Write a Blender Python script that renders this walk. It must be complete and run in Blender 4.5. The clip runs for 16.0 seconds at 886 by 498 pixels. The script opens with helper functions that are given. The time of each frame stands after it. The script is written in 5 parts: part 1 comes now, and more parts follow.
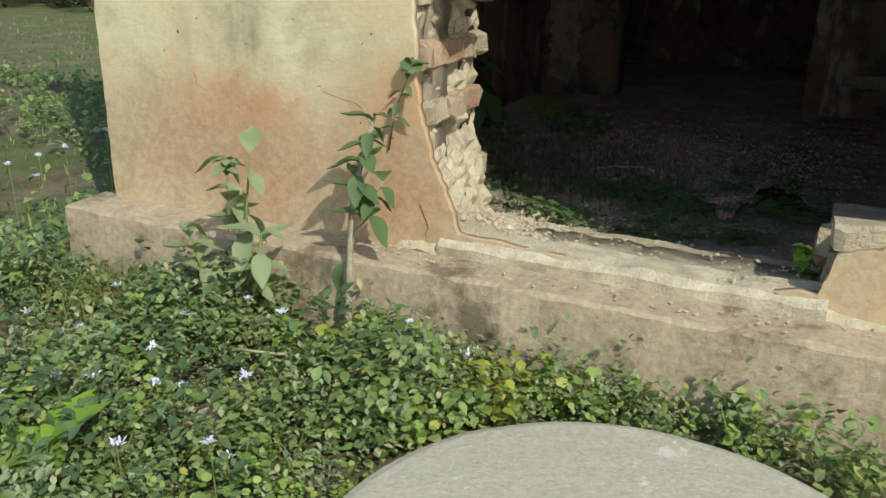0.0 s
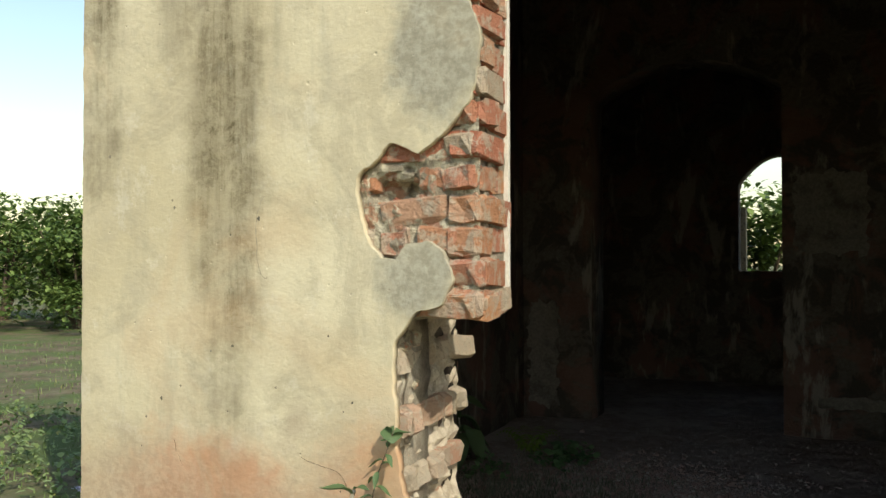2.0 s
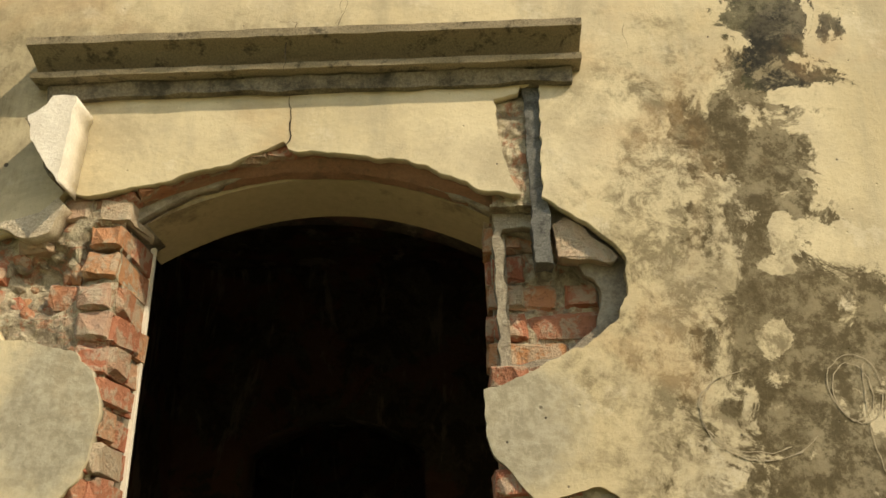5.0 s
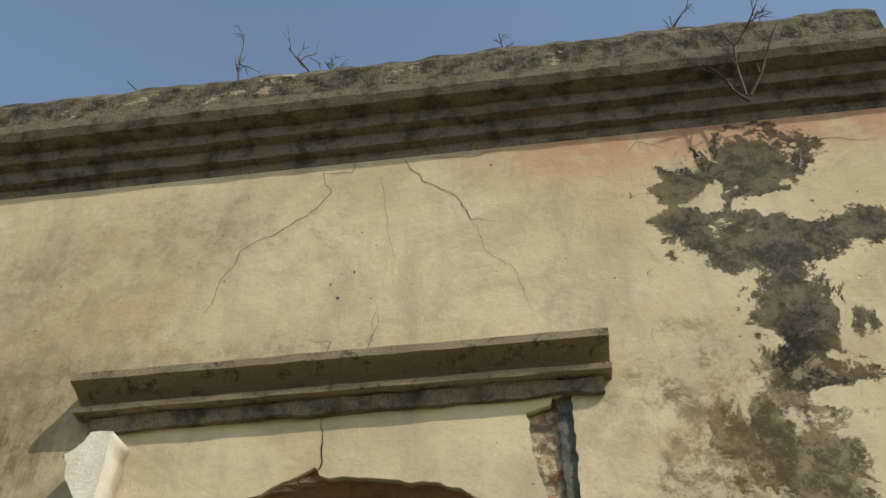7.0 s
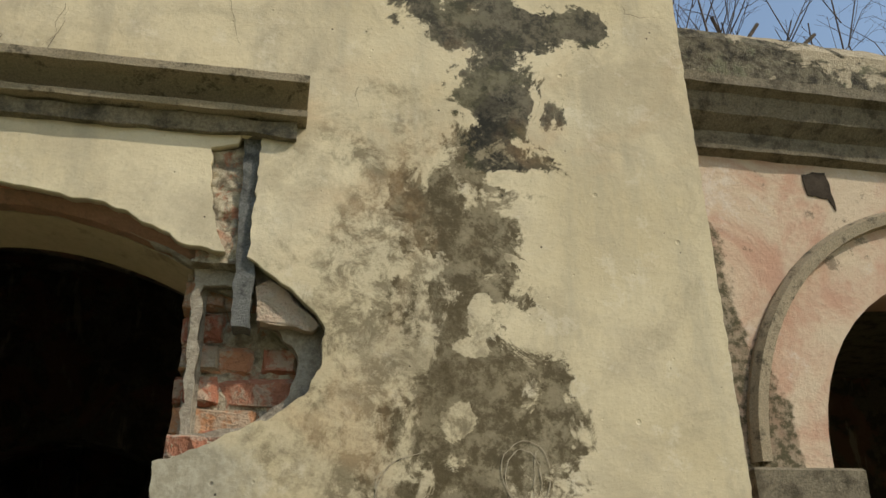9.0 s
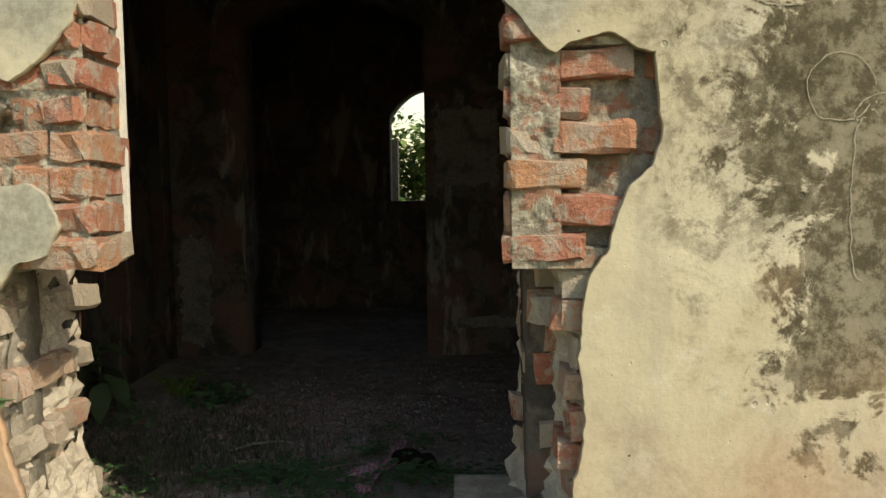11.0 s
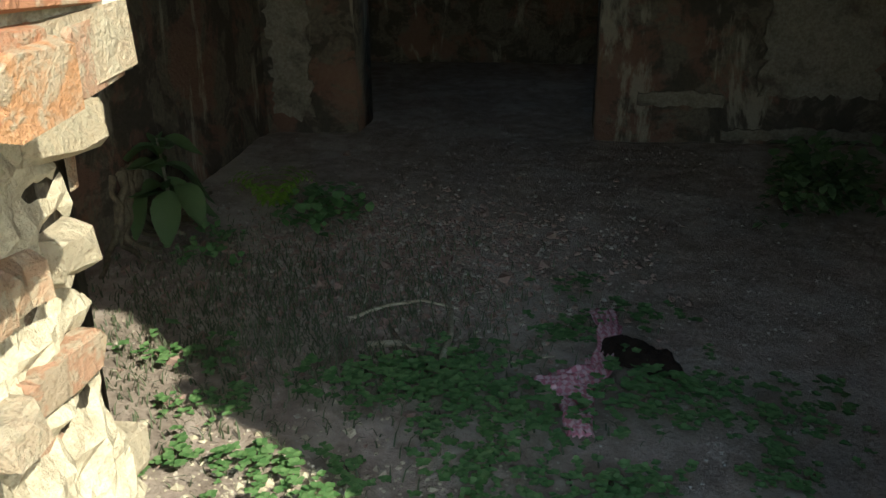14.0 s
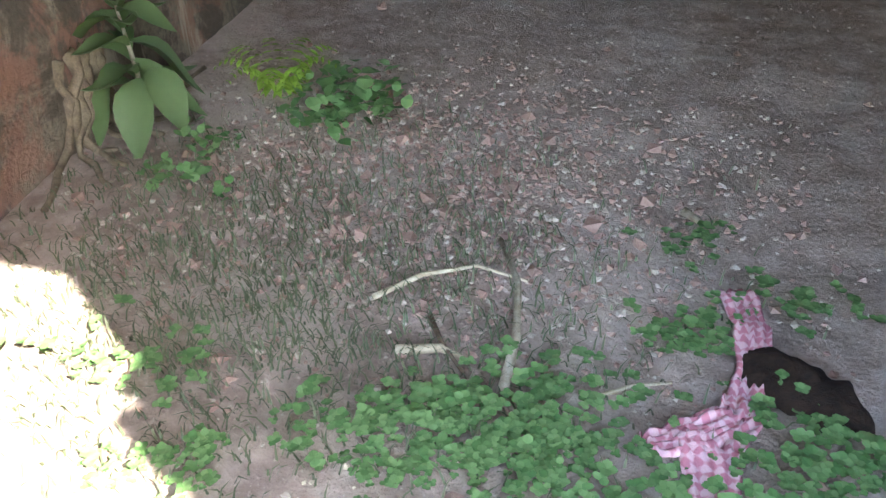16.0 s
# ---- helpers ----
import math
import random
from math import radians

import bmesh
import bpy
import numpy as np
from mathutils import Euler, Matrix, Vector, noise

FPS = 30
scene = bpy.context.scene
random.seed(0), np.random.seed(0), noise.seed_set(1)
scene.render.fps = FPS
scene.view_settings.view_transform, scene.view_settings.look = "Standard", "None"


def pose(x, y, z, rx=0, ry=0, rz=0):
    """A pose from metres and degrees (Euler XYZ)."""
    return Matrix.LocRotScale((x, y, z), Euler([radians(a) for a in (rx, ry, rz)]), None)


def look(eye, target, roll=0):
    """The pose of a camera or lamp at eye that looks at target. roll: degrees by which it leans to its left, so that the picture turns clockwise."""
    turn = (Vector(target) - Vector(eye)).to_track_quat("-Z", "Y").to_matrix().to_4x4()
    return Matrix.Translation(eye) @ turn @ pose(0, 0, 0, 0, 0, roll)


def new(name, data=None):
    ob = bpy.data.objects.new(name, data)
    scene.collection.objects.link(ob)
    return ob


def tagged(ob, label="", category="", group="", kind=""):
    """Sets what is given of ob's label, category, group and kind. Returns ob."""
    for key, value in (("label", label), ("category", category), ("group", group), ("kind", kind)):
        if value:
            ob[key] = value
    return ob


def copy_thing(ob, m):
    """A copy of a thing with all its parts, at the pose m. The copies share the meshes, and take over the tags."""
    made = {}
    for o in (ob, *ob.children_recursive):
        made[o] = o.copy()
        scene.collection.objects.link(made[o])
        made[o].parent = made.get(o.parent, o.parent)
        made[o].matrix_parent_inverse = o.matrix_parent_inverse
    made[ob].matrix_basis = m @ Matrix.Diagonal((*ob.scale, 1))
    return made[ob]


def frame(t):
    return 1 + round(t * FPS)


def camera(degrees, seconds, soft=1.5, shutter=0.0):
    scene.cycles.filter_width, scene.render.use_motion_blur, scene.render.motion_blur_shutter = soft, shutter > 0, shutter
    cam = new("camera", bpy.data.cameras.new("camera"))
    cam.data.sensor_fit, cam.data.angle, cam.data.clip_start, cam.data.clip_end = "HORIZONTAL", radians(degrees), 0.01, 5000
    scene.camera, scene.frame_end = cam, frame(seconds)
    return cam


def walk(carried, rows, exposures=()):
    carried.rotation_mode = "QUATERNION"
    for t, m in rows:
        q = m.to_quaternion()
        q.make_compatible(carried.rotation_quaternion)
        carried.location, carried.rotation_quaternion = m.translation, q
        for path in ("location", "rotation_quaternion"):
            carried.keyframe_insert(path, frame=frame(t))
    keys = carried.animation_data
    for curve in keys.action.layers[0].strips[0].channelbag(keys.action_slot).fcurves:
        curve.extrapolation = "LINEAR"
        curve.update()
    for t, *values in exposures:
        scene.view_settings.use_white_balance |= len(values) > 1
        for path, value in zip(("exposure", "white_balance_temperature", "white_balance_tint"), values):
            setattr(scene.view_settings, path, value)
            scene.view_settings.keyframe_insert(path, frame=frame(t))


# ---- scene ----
cam = camera(55.5, 16.0)
PATH = [
    (0, (1.23, -0.131, 1.419), (0.441, 1.583, 0.758), 1.1),
    (0.5, (1.223, -0.157, 1.444), (0.38, 1.591, 0.959), 1.3),
    (1, (1.225, -0.125, 1.496), (0.39, 1.663, 1.175), 1.2),
    (1.5, (1.232, -0.117, 1.553), (0.418, 1.704, 1.41), 0.5),
    (2, (1.233, -0.115, 1.623), (0.426, 1.715, 1.661), -0.1),
    (2.5, (1.256, -0.137, 1.671), (0.475, 1.694, 1.866), -0.7),
    (3, (1.28, -0.124, 1.708), (0.577, 1.722, 2.017), -0.5),
    (3.5, (1.299, -0.111, 1.75), (0.786, 1.782, 2.139), -0.3),
    (4, (1.398, -0.073, 1.763), (1.062, 1.839, 2.246), -0.1),
    (4.5, (1.401, -0.085, 1.761), (1.233, 1.802, 2.402), -0.4),
    (5, (1.368, -0.11, 1.768), (1.322, 1.725, 2.562), -1.2),
    (7.3, (1.505, -0.22, 2.022), (1.344, 1.305, 3.306), -1.8),
    (7.5, (1.519, -0.216, 2.024), (1.415, 1.319, 3.301), -1.8),
    (8, (1.596, -0.218, 2.033), (1.704, 1.389, 3.219), -1.6),
    (8.5, (1.675, -0.181, 2.005), (1.988, 1.513, 3.02), -1.0),
    (8.9, (1.696, -0.159, 1.965), (2.087, 1.611, 2.81), -1.1),
    (9, (1.7, -0.146, 1.959), (2.097, 1.644, 2.758), -1.3),
    (9.3, (1.695, -0.139, 1.933), (2.08, 1.714, 2.58), -1.5),
    (9.5, (1.688, -0.126, 1.913), (2.038, 1.768, 2.452), -1.6),
    (10, (1.637, -0.095, 1.794), (1.831, 1.868, 2.126), -1.9),
    (10.2, (1.593, -0.068, 1.788), (1.723, 1.915, 2.011), -1.8),
    (12.3, (1.029, 0.32, 1.416), (0.7, 2.249, 1.004), 0.0),
    (12.5, (1.045, 0.48, 1.474), (0.673, 2.398, 1.049), -0.2),
    (13, (0.886, 0.932, 1.484), (0.561, 2.854, 1.033), 0.1),
    (13.5, (0.806, 1.339, 1.556), (0.568, 3.235, 0.966), -0.1),
    (14, (0.775, 1.668, 1.637), (0.521, 3.507, 0.895), -0.6),
    (14.5, (0.786, 1.953, 1.662), (0.515, 3.74, 0.806), -1.1),
    (15, (0.719, 2.197, 1.66), (0.525, 3.955, 0.726), -0.2),
    (15.5, (0.651, 2.412, 1.653), (0.416, 4.133, 0.661), -0.1),
    (16, (0.605, 2.651, 1.588), (0.262, 4.265, 0.458), -1.6),
]
EXPOSURES = [(0, 0.28, 6300, 3), (1.5, 0.38, 6400, 8), (2.5, 0.36, 6600, 10), (3.5, 0.22, 7500, 12), (5, 0.26, 8200, 13), (7.5, -0.25, 6500, 13), (8, -0.3, 6500, 13), (9, -0.12, 6600, 13), (10, 0.3, 6800, 11), (12.5, 0.38, 6400, 8), (13.5, 1.1, 6300, 3), (14, 1.4, 6300, 0), (14.5, 1.65, 6500, 3), (15, 2.95, 6300, 8), (15.5, 4.05, 6200, 12), (16, 4.4, 6200, 14)]
walk(cam, [(t, look(eye, target, roll)) for t, eye, target, roll in PATH], EXPOSURES)

# ---- light ----
SUN_DIR = Vector((-0.775 * math.cos(radians(42)), 0.632 * math.cos(radians(42)), -math.sin(radians(42))))
world = bpy.data.worlds.new("World")
scene.world = world
world.use_nodes = True
sky = world.node_tree.nodes.new("ShaderNodeTexSky")
sky.sky_type, sky.sun_disc = "NISHITA", False
sky.sun_elevation, sky.sun_rotation = radians(42), math.atan2(0.775, -0.632)
sky.air_density, sky.dust_density, sky.ozone_density = 1.6, 0.9, 1.0
world.node_tree.links.new(sky.outputs[0], world.node_tree.nodes["Background"].inputs[0])
world.node_tree.nodes["Background"].inputs[1].default_value = 0.15
sun = new("sun", bpy.data.lights.new("sun", "SUN"))
sun.data.energy, sun.data.angle, sun.data.color = 3.1, radians(0.55), (1.0, 0.94, 0.79)
sun.matrix_world = look((6, -6, 12), Vector((6, -6, 12)) + SUN_DIR)


# ---- materials ----
class Nodes:
    """A short way to write node materials."""

    def __init__(self, name, rough=0.9, world=False):
        self.mat = bpy.data.materials.new(name)
        self.mat.use_nodes = True
        self.tree = self.mat.node_tree
        self.bsdf = self.tree.nodes["Principled BSDF"]
        self.bsdf.inputs["Roughness"].default_value = rough
        self.bsdf.inputs["Specular IOR Level"].default_value = 0.25
        self.coord = self.tree.nodes.new("ShaderNodeTexCoord").outputs["Object"]
        if world:
            self.coord = self.tree.nodes.new("ShaderNodeNewGeometry").outputs["Position"]

    def put(self, socket, value):
        if isinstance(value, bpy.types.NodeSocket):
            self.tree.links.new(value, socket)
        else:
            socket.default_value = (*value, 1) if isinstance(value, tuple) and len(value) == 3 and socket.type == "RGBA" else value

    def noise(self, scale, detail=5, rough=0.6, stretch=None, warp=0.0):
        n = self.tree.nodes.new("ShaderNodeTexNoise")
        n.inputs["Scale"].default_value, n.inputs["Detail"].default_value = scale, detail
        n.inputs["Roughness"].default_value, n.inputs["Distortion"].default_value = rough, warp
        src = self.coord
        if stretch:
            m = self.tree.nodes.new("ShaderNodeMapping")
            m.inputs["Scale"].default_value = stretch
            self.tree.links.new(src, m.inputs[0])
            src = m.outputs[0]
        self.tree.links.new(src, n.inputs["Vector"])
        return n.outputs["Fac"]

    def cells(self, scale, feature="F1"):
        n = self.tree.nodes.new("ShaderNodeTexVoronoi")
        n.feature = feature
        n.inputs["Scale"].default_value = scale
        self.tree.links.new(self.coord, n.inputs["Vector"])
        return n.outputs["Distance"]

    def math(self, op, a, b=0.0):
        n = self.tree.nodes.new("ShaderNodeMath")
        n.operation = op
        self.put(n.inputs[0], a)
        self.put(n.inputs[1], b)
        return n.outputs[0]

    def step(self, value, low, high):
        n = self.tree.nodes.new("ShaderNodeMapRange")
        n.interpolation_type = "SMOOTHSTEP"
        self.put(n.inputs[0], value)
        n.inputs[1].default_value, n.inputs[2].default_value = low, high
        return n.outputs[0]

    def mix(self, fac, a, b, blend="MIX"):
        n = self.tree.nodes.new("ShaderNodeMix")
        n.data_type, n.blend_type = "RGBA", blend
        self.put(n.inputs[0], fac)
        self.put(n.inputs[6], a)
        self.put(n.inputs[7], b)
        return n.outputs[2]

    def axis(self, which):
        n = self.tree.nodes.new("ShaderNodeSeparateXYZ")
        self.tree.links.new(self.coord, n.inputs[0])
        return n.outputs[which]

    def random(self, island=False):
        if island:
            return self.tree.nodes.new("ShaderNodeNewGeometry").outputs["Random Per Island"]
        return self.tree.nodes.new("ShaderNodeObjectInfo").outputs["Random"]

    def ramp(self, fac, *stops):
        n = self.tree.nodes.new("ShaderNodeValToRGB")
        while len(n.color_ramp.elements) < len(stops):
            n.color_ramp.elements.new(0.5)
        for e, (p, c) in zip(n.color_ramp.elements, stops):
            e.position, e.color = p, (*c, 1)
        self.put(n.inputs[0], fac)
        return n.outputs[0]

    def blob(self, x, z, rx, rz, wobble, soft=0.4):
        """1 inside a ragged ellipse of the wall's x and z, 0 outside."""
        dx = self.math("DIVIDE", self.math("SUBTRACT", self.axis(0), x), rx)
        dz = self.math("DIVIDE", self.math("SUBTRACT", self.axis(2), z), rz)
        d = self.math("SQRT", self.math("ADD", self.math("MULTIPLY", dx, dx), self.math("MULTIPLY", dz, dz)))
        d = self.math("ADD", d, self.math("MULTIPLY", self.math("SUBTRACT", wobble, 0.5), 2.2))
        return self.math("SUBTRACT", 1.0, self.step(d, 1 - soft, 1 + soft))

    def both(self, a, b):
        return self.math("MULTIPLY", a, b)

    def most(self, a, b):
        return self.math("MAXIMUM", a, b)

    def done(self, color, height=None, bump=0.4, dist=0.01, rough=None):
        self.put(self.bsdf.inputs["Base Color"], color)
        if rough is not None:
            self.put(self.bsdf.inputs["Roughness"], rough)
        if height is not None:
            b = self.tree.nodes.new("ShaderNodeBump")
            b.inputs["Strength"].default_value, b.inputs["Distance"].default_value = bump, dist
            self.tree.links.new(height, b.inputs["Height"])
            self.tree.links.new(b.outputs[0], self.bsdf.inputs["Normal"])
        return self.mat


def plaster_material(name, facade):
    n = Nodes(name, 0.92)
    broad, mid, fine = n.noise(0.9, 5), n.noise(4.5, 6, 0.65), n.noise(38, 6, 0.7)
    streak = n.noise(2.2, 6, 0.65, (2.6, 2.6, 0.45))
    color = n.mix(n.step(broad, 0.35, 0.68), (0.54, 0.45, 0.28), (0.68, 0.59, 0.40))
    color = n.mix(n.both(n.step(mid, 0.45, 0.75), 0.55), color, (0.40, 0.34, 0.24))
    color = n.mix(n.both(n.step(streak, 0.50, 0.72), 0.5), color, (0.36, 0.32, 0.23))
    blotch = n.noise(2.1, 8, 0.72, None, 0.8)
    color = n.mix(n.both(n.step(blotch, 0.50, 0.62), 0.45), color, (0.37, 0.31, 0.205))
    color = n.mix(n.both(n.step(n.noise(7.5, 7, 0.7), 0.56, 0.66), 0.4), color, (0.68, 0.61, 0.46))
    color = n.mix(n.both(n.step(n.noise(90, 4, 0.7), 0.58, 0.72), 0.35), color, (0.22, 0.18, 0.12))
    if facade:
        grey = n.most(n.most(n.blob(0.16, 2.32, 0.17, 0.24, mid, 0.3), n.blob(0.07, 1.58, 0.15, 0.13, mid, 0.35)), n.blob(1.50, 2.24, 0.17, 0.19, mid, 0.35))
        color = n.mix(n.both(grey, 0.75), color, n.mix(n.step(fine, 0.35, 0.65), (0.22, 0.205, 0.155), (0.37, 0.345, 0.27)))
        damp = n.most(n.blob(-0.78, 0.76, 0.42, 0.24, mid, 0.45), n.blob(-0.06, 0.78, 0.26, 0.34, mid, 0.5))
        color = n.mix(n.both(damp, 0.78), color, n.mix(n.step(blotch, 0.4, 0.6), (0.50, 0.22, 0.11), (0.50, 0.33, 0.20)))
        low = n.both(n.step(n.math("ADD", n.axis(2), n.both(mid, -0.8)), 0.75, 0.25), n.step(n.axis(0), 3.0, 2.6))
        color = n.mix(n.both(low, 0.65), color, n.mix(n.step(fine, 0.4, 0.6), (0.34, 0.22, 0.14), (0.45, 0.32, 0.21)))
        under = n.both(n.step(n.axis(2), 4.30, 4.62), n.both(n.step(n.axis(0), 1.0, 2.0), n.step(n.noise(2.6, 4), 0.36, 0.55)))
        color = n.mix(n.both(under, 0.7), color, (0.45, 0.19, 0.12))
        # black algae where rain has run down
        patch = n.noise(3.4, 9, 0.72, None, 0.5)
        grain = n.step(n.noise(15, 9, 0.78), 0.42, 0.58)
        edge = n.math("ADD", n.both(n.noise(4.5, 9, 0.66, None, 0.9), 2.0), n.both(n.noise(14, 9, 0.72, None, 0.6), 1.1))
        edge = n.math("ADD", n.both(n.math("SUBTRACT", edge, 1.55), 0.85), 0.5)

        def union(spots, soft, wobble=edge):
            total = 0.0
            for spot in spots:
                total = n.most(n.blob(*spot, wobble, soft), total)
            return total

        top = union([(2.46, 4.38, 0.21, 0.17), (2.43, 3.96, 0.27, 0.18), (2.79, 4.03, 0.10, 0.08), (2.20, 4.31, 0.15, 0.10), (2.18, 4.12, 0.14, 0.06), (2.42, 4.17, 0.12, 0.20), (2.46, 3.66, 0.16, 0.34)], 0.10)
        low_run = union([(2.42, 3.42, 0.17, 0.20), (2.34, 2.98, 0.21, 0.40), (2.38, 2.50, 0.26, 0.36), (2.36, 2.02, 0.27, 0.42), (2.38, 1.45, 0.20, 0.50)], 0.16)
        bare = union([(2.57, 4.16, 0.21, 0.045), (2.52, 3.32, 0.13, 0.04), (2.53, 2.78, 0.11, 0.07), (2.36, 2.83, 0.03, 0.08), (2.28, 2.50, 0.05, 0.05), (2.33, 2.72, 0.05, 0.025), (2.63, 3.05, 0.12, 0.17), (2.18, 2.98, 0.07, 0.05)], 0.08)
        speckle = n.step(n.noise(11, 10, 0.8, None, 0.3), 0.44, 0.58)
        left_soft = union([(2.08, 3.05, 0.26, 0.5), (2.06, 2.45, 0.26, 0.55), (2.10, 1.9, 0.2, 0.5), (1.96, 3.38, 0.12, 0.08)], 0.6)
        old = union([(-0.68, 2.2, 0.14, 1.0), (-0.70, 2.95, 0.26, 0.6), (-0.62, 3.35, 0.62, 0.36), (-1.28, 2.75, 0.11, 0.7), (-1.1, 3.35, 0.36, 0.45)], 0.65, n.noise(2.6, 8, 0.62))
        haze = union([(-0.45, 3.95, 0.55, 0.40), (0.2, 4.3, 0.5, 0.2), (0.5, 3.68, 0.7, 0.07)], 0.8)
        drip = n.math("ADD", 0.55, n.both(n.step(n.noise(2.2, 6, 0.7, (9, 9, 0.8)), 0.35, 0.65), 0.45))
        color = n.mix(n.both(n.both(old, drip), n.math("ADD", 0.62, n.both(speckle, 0.34))), color, n.mix(blotch, (0.085, 0.065, 0.030), (0.16, 0.125, 0.065)))
        color = n.mix(n.both(haze, n.math("ADD", 0.18, n.both(speckle, 0.25))), color, (0.16, 0.135, 0.085))
        color = n.mix(n.both(left_soft, n.math("ADD", 0.14, n.both(speckle, 0.62))), color, n.mix(blotch, (0.07, 0.055, 0.028), (0.14, 0.11, 0.06)))
        keep = n.math("SUBTRACT", 1.0, bare)
        color = n.mix(n.both(n.both(low_run, keep), n.math("ADD", 0.64, n.both(grain, 0.32))), color, n.mix(blotch, (0.035, 0.028, 0.013), (0.11, 0.082, 0.040)))
        color = n.mix(n.both(n.both(top, keep), n.math("ADD", 0.78, n.both(grain, 0.17))), color, n.mix(n.step(blotch, 0.42, 0.62), (0.018, 0.018, 0.014), (0.055, 0.055, 0.026)))
        # rusty and pale clouds where the limewash has worn
        color = n.mix(n.both(n.step(n.noise(1.5, 7, 0.6, None, 0.6), 0.53, 0.68), 0.30), color, (0.52, 0.33, 0.17))
    pits = n.most(n.step(n.cells(13), 0.06, 0.03), n.both(n.step(n.cells(5.5), 0.055, 0.03), n.step(n.noise(1.7, 3), 0.46, 0.52)))
    color = n.mix(n.both(pits, n.step(mid, 0.5, 0.55)), color, (0.10, 0.08, 0.06))
    height = n.math("ADD", n.both(mid, 0.6), n.both(fine, 0.3))
    height = n.math("SUBTRACT", height, n.both(pits, 0.4))
    return n.done(color, height, 0.6, 0.014)


def weathered(name, light, dark, black, amount=0.5, scale=3.0):
    n = Nodes(name, 0.94)
    mid, fine = n.noise(scale, 7, 0.7), n.noise(scale * 11, 6, 0.7)
    color = n.mix(n.step(fine, 0.3, 0.7), light, dark)
    color = n.mix(n.both(n.step(mid, 0.62 - amount * 0.35, 0.66), 0.9), color, black)
    return n.done(color, n.math("ADD", mid, n.both(fine, 0.5)), 0.7, 0.015)


def brick_material(name, stops, dusty, warm):
    n = Nodes(name, 0.93, True)
    fine, mid = n.noise(70, 6, 0.7), n.noise(17, 6, 0.68, None, 0.4)
    color = n.ramp(n.random(), *stops)
    color = n.mix(n.both(n.noise(26, 4, 0.6), warm), color, (0.52, 0.26, 0.12))
    color = n.mix(n.both(n.step(mid, 0.47, 0.58), dusty), color, n.mix(fine, (0.36, 0.30, 0.22), (0.58, 0.50, 0.37)))
    color = n.mix(n.both(n.step(n.noise(6, 6, 0.7), 0.54, 0.66), dusty), color, (0.46, 0.39, 0.29))
    color = n.mix(n.both(n.step(fine, 0.54, 0.72), 0.5), color, (0.13, 0.06, 0.04))
    return n.done(color, n.math("ADD", mid, n.both(fine, 0.7)), 1.0, 0.018)


def rubble_material(name):
    """Lime mortar with crumbled brick in it."""
    n = Nodes(name, 0.95, True)
    fine, mid = n.noise(80, 6, 0.75), n.noise(19, 7, 0.7, None, 0.5)
    color = n.mix(n.step(mid, 0.38, 0.62), (0.27, 0.22, 0.155), (0.60, 0.53, 0.38))
    color = n.mix(n.both(n.step(n.noise(13, 6, 0.7, None, 0.8), 0.52, 0.60), 0.75), color, n.mix(fine, (0.40, 0.13, 0.07), (0.46, 0.24, 0.14)))
    color = n.mix(n.both(n.step(fine, 0.56, 0.7), 0.5), color, (0.10, 0.075, 0.05))
    return n.done(color, n.math("ADD", mid, n.both(fine, 0.6)), 1.0, 0.02)


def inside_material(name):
    """Old limewash indoors, its tones darkened for the room's shade: soot, bare reddish brick dust, pale runs of lime.
    """
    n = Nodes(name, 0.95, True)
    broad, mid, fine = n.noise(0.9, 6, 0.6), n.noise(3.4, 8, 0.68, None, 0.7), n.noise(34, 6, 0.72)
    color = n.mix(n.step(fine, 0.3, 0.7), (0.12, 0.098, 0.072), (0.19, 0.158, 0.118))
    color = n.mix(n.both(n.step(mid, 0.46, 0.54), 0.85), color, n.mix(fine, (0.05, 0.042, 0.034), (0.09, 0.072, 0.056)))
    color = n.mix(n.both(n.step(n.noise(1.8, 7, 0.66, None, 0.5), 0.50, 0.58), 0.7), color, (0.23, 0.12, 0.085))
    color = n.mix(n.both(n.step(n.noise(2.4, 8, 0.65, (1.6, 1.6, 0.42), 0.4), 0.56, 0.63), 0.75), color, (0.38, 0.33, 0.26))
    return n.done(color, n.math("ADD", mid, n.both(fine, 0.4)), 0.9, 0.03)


def pink_material(name):
    n = Nodes(name, 0.93, True)
    mid, fine = n.noise(2.3, 7, 0.66, None, 0.5), n.noise(30, 6, 0.72)
    color = n.mix(n.step(mid, 0.38, 0.62), (0.48, 0.29, 0.20), (0.56, 0.45, 0.32))
    color = n.mix(n.both(n.step(n.noise(3.1, 7, 0.7), 0.55, 0.66), 0.7), color, (0.62, 0.55, 0.46))
    moss = n.most(n.blob(3.42, 2.95, 0.15, 0.55, n.noise(5, 8, 0.7), 0.12), n.blob(3.60, 2.55, 0.12, 0.35, n.noise(5, 8, 0.7), 0.12))
    color = n.mix(n.both(moss, n.math("ADD", 0.5, n.both(n.step(fine, 0.4, 0.6), 0.45))), color, (0.060, 0.055, 0.026))
    color = n.mix(n.both(n.step(n.noise(5.2, 9, 0.75), 0.60, 0.66), 0.7), color, (0.12, 0.095, 0.065))
    return n.done(color, n.math("ADD", mid, n.both(fine, 0.5)), 0.7, 0.015)


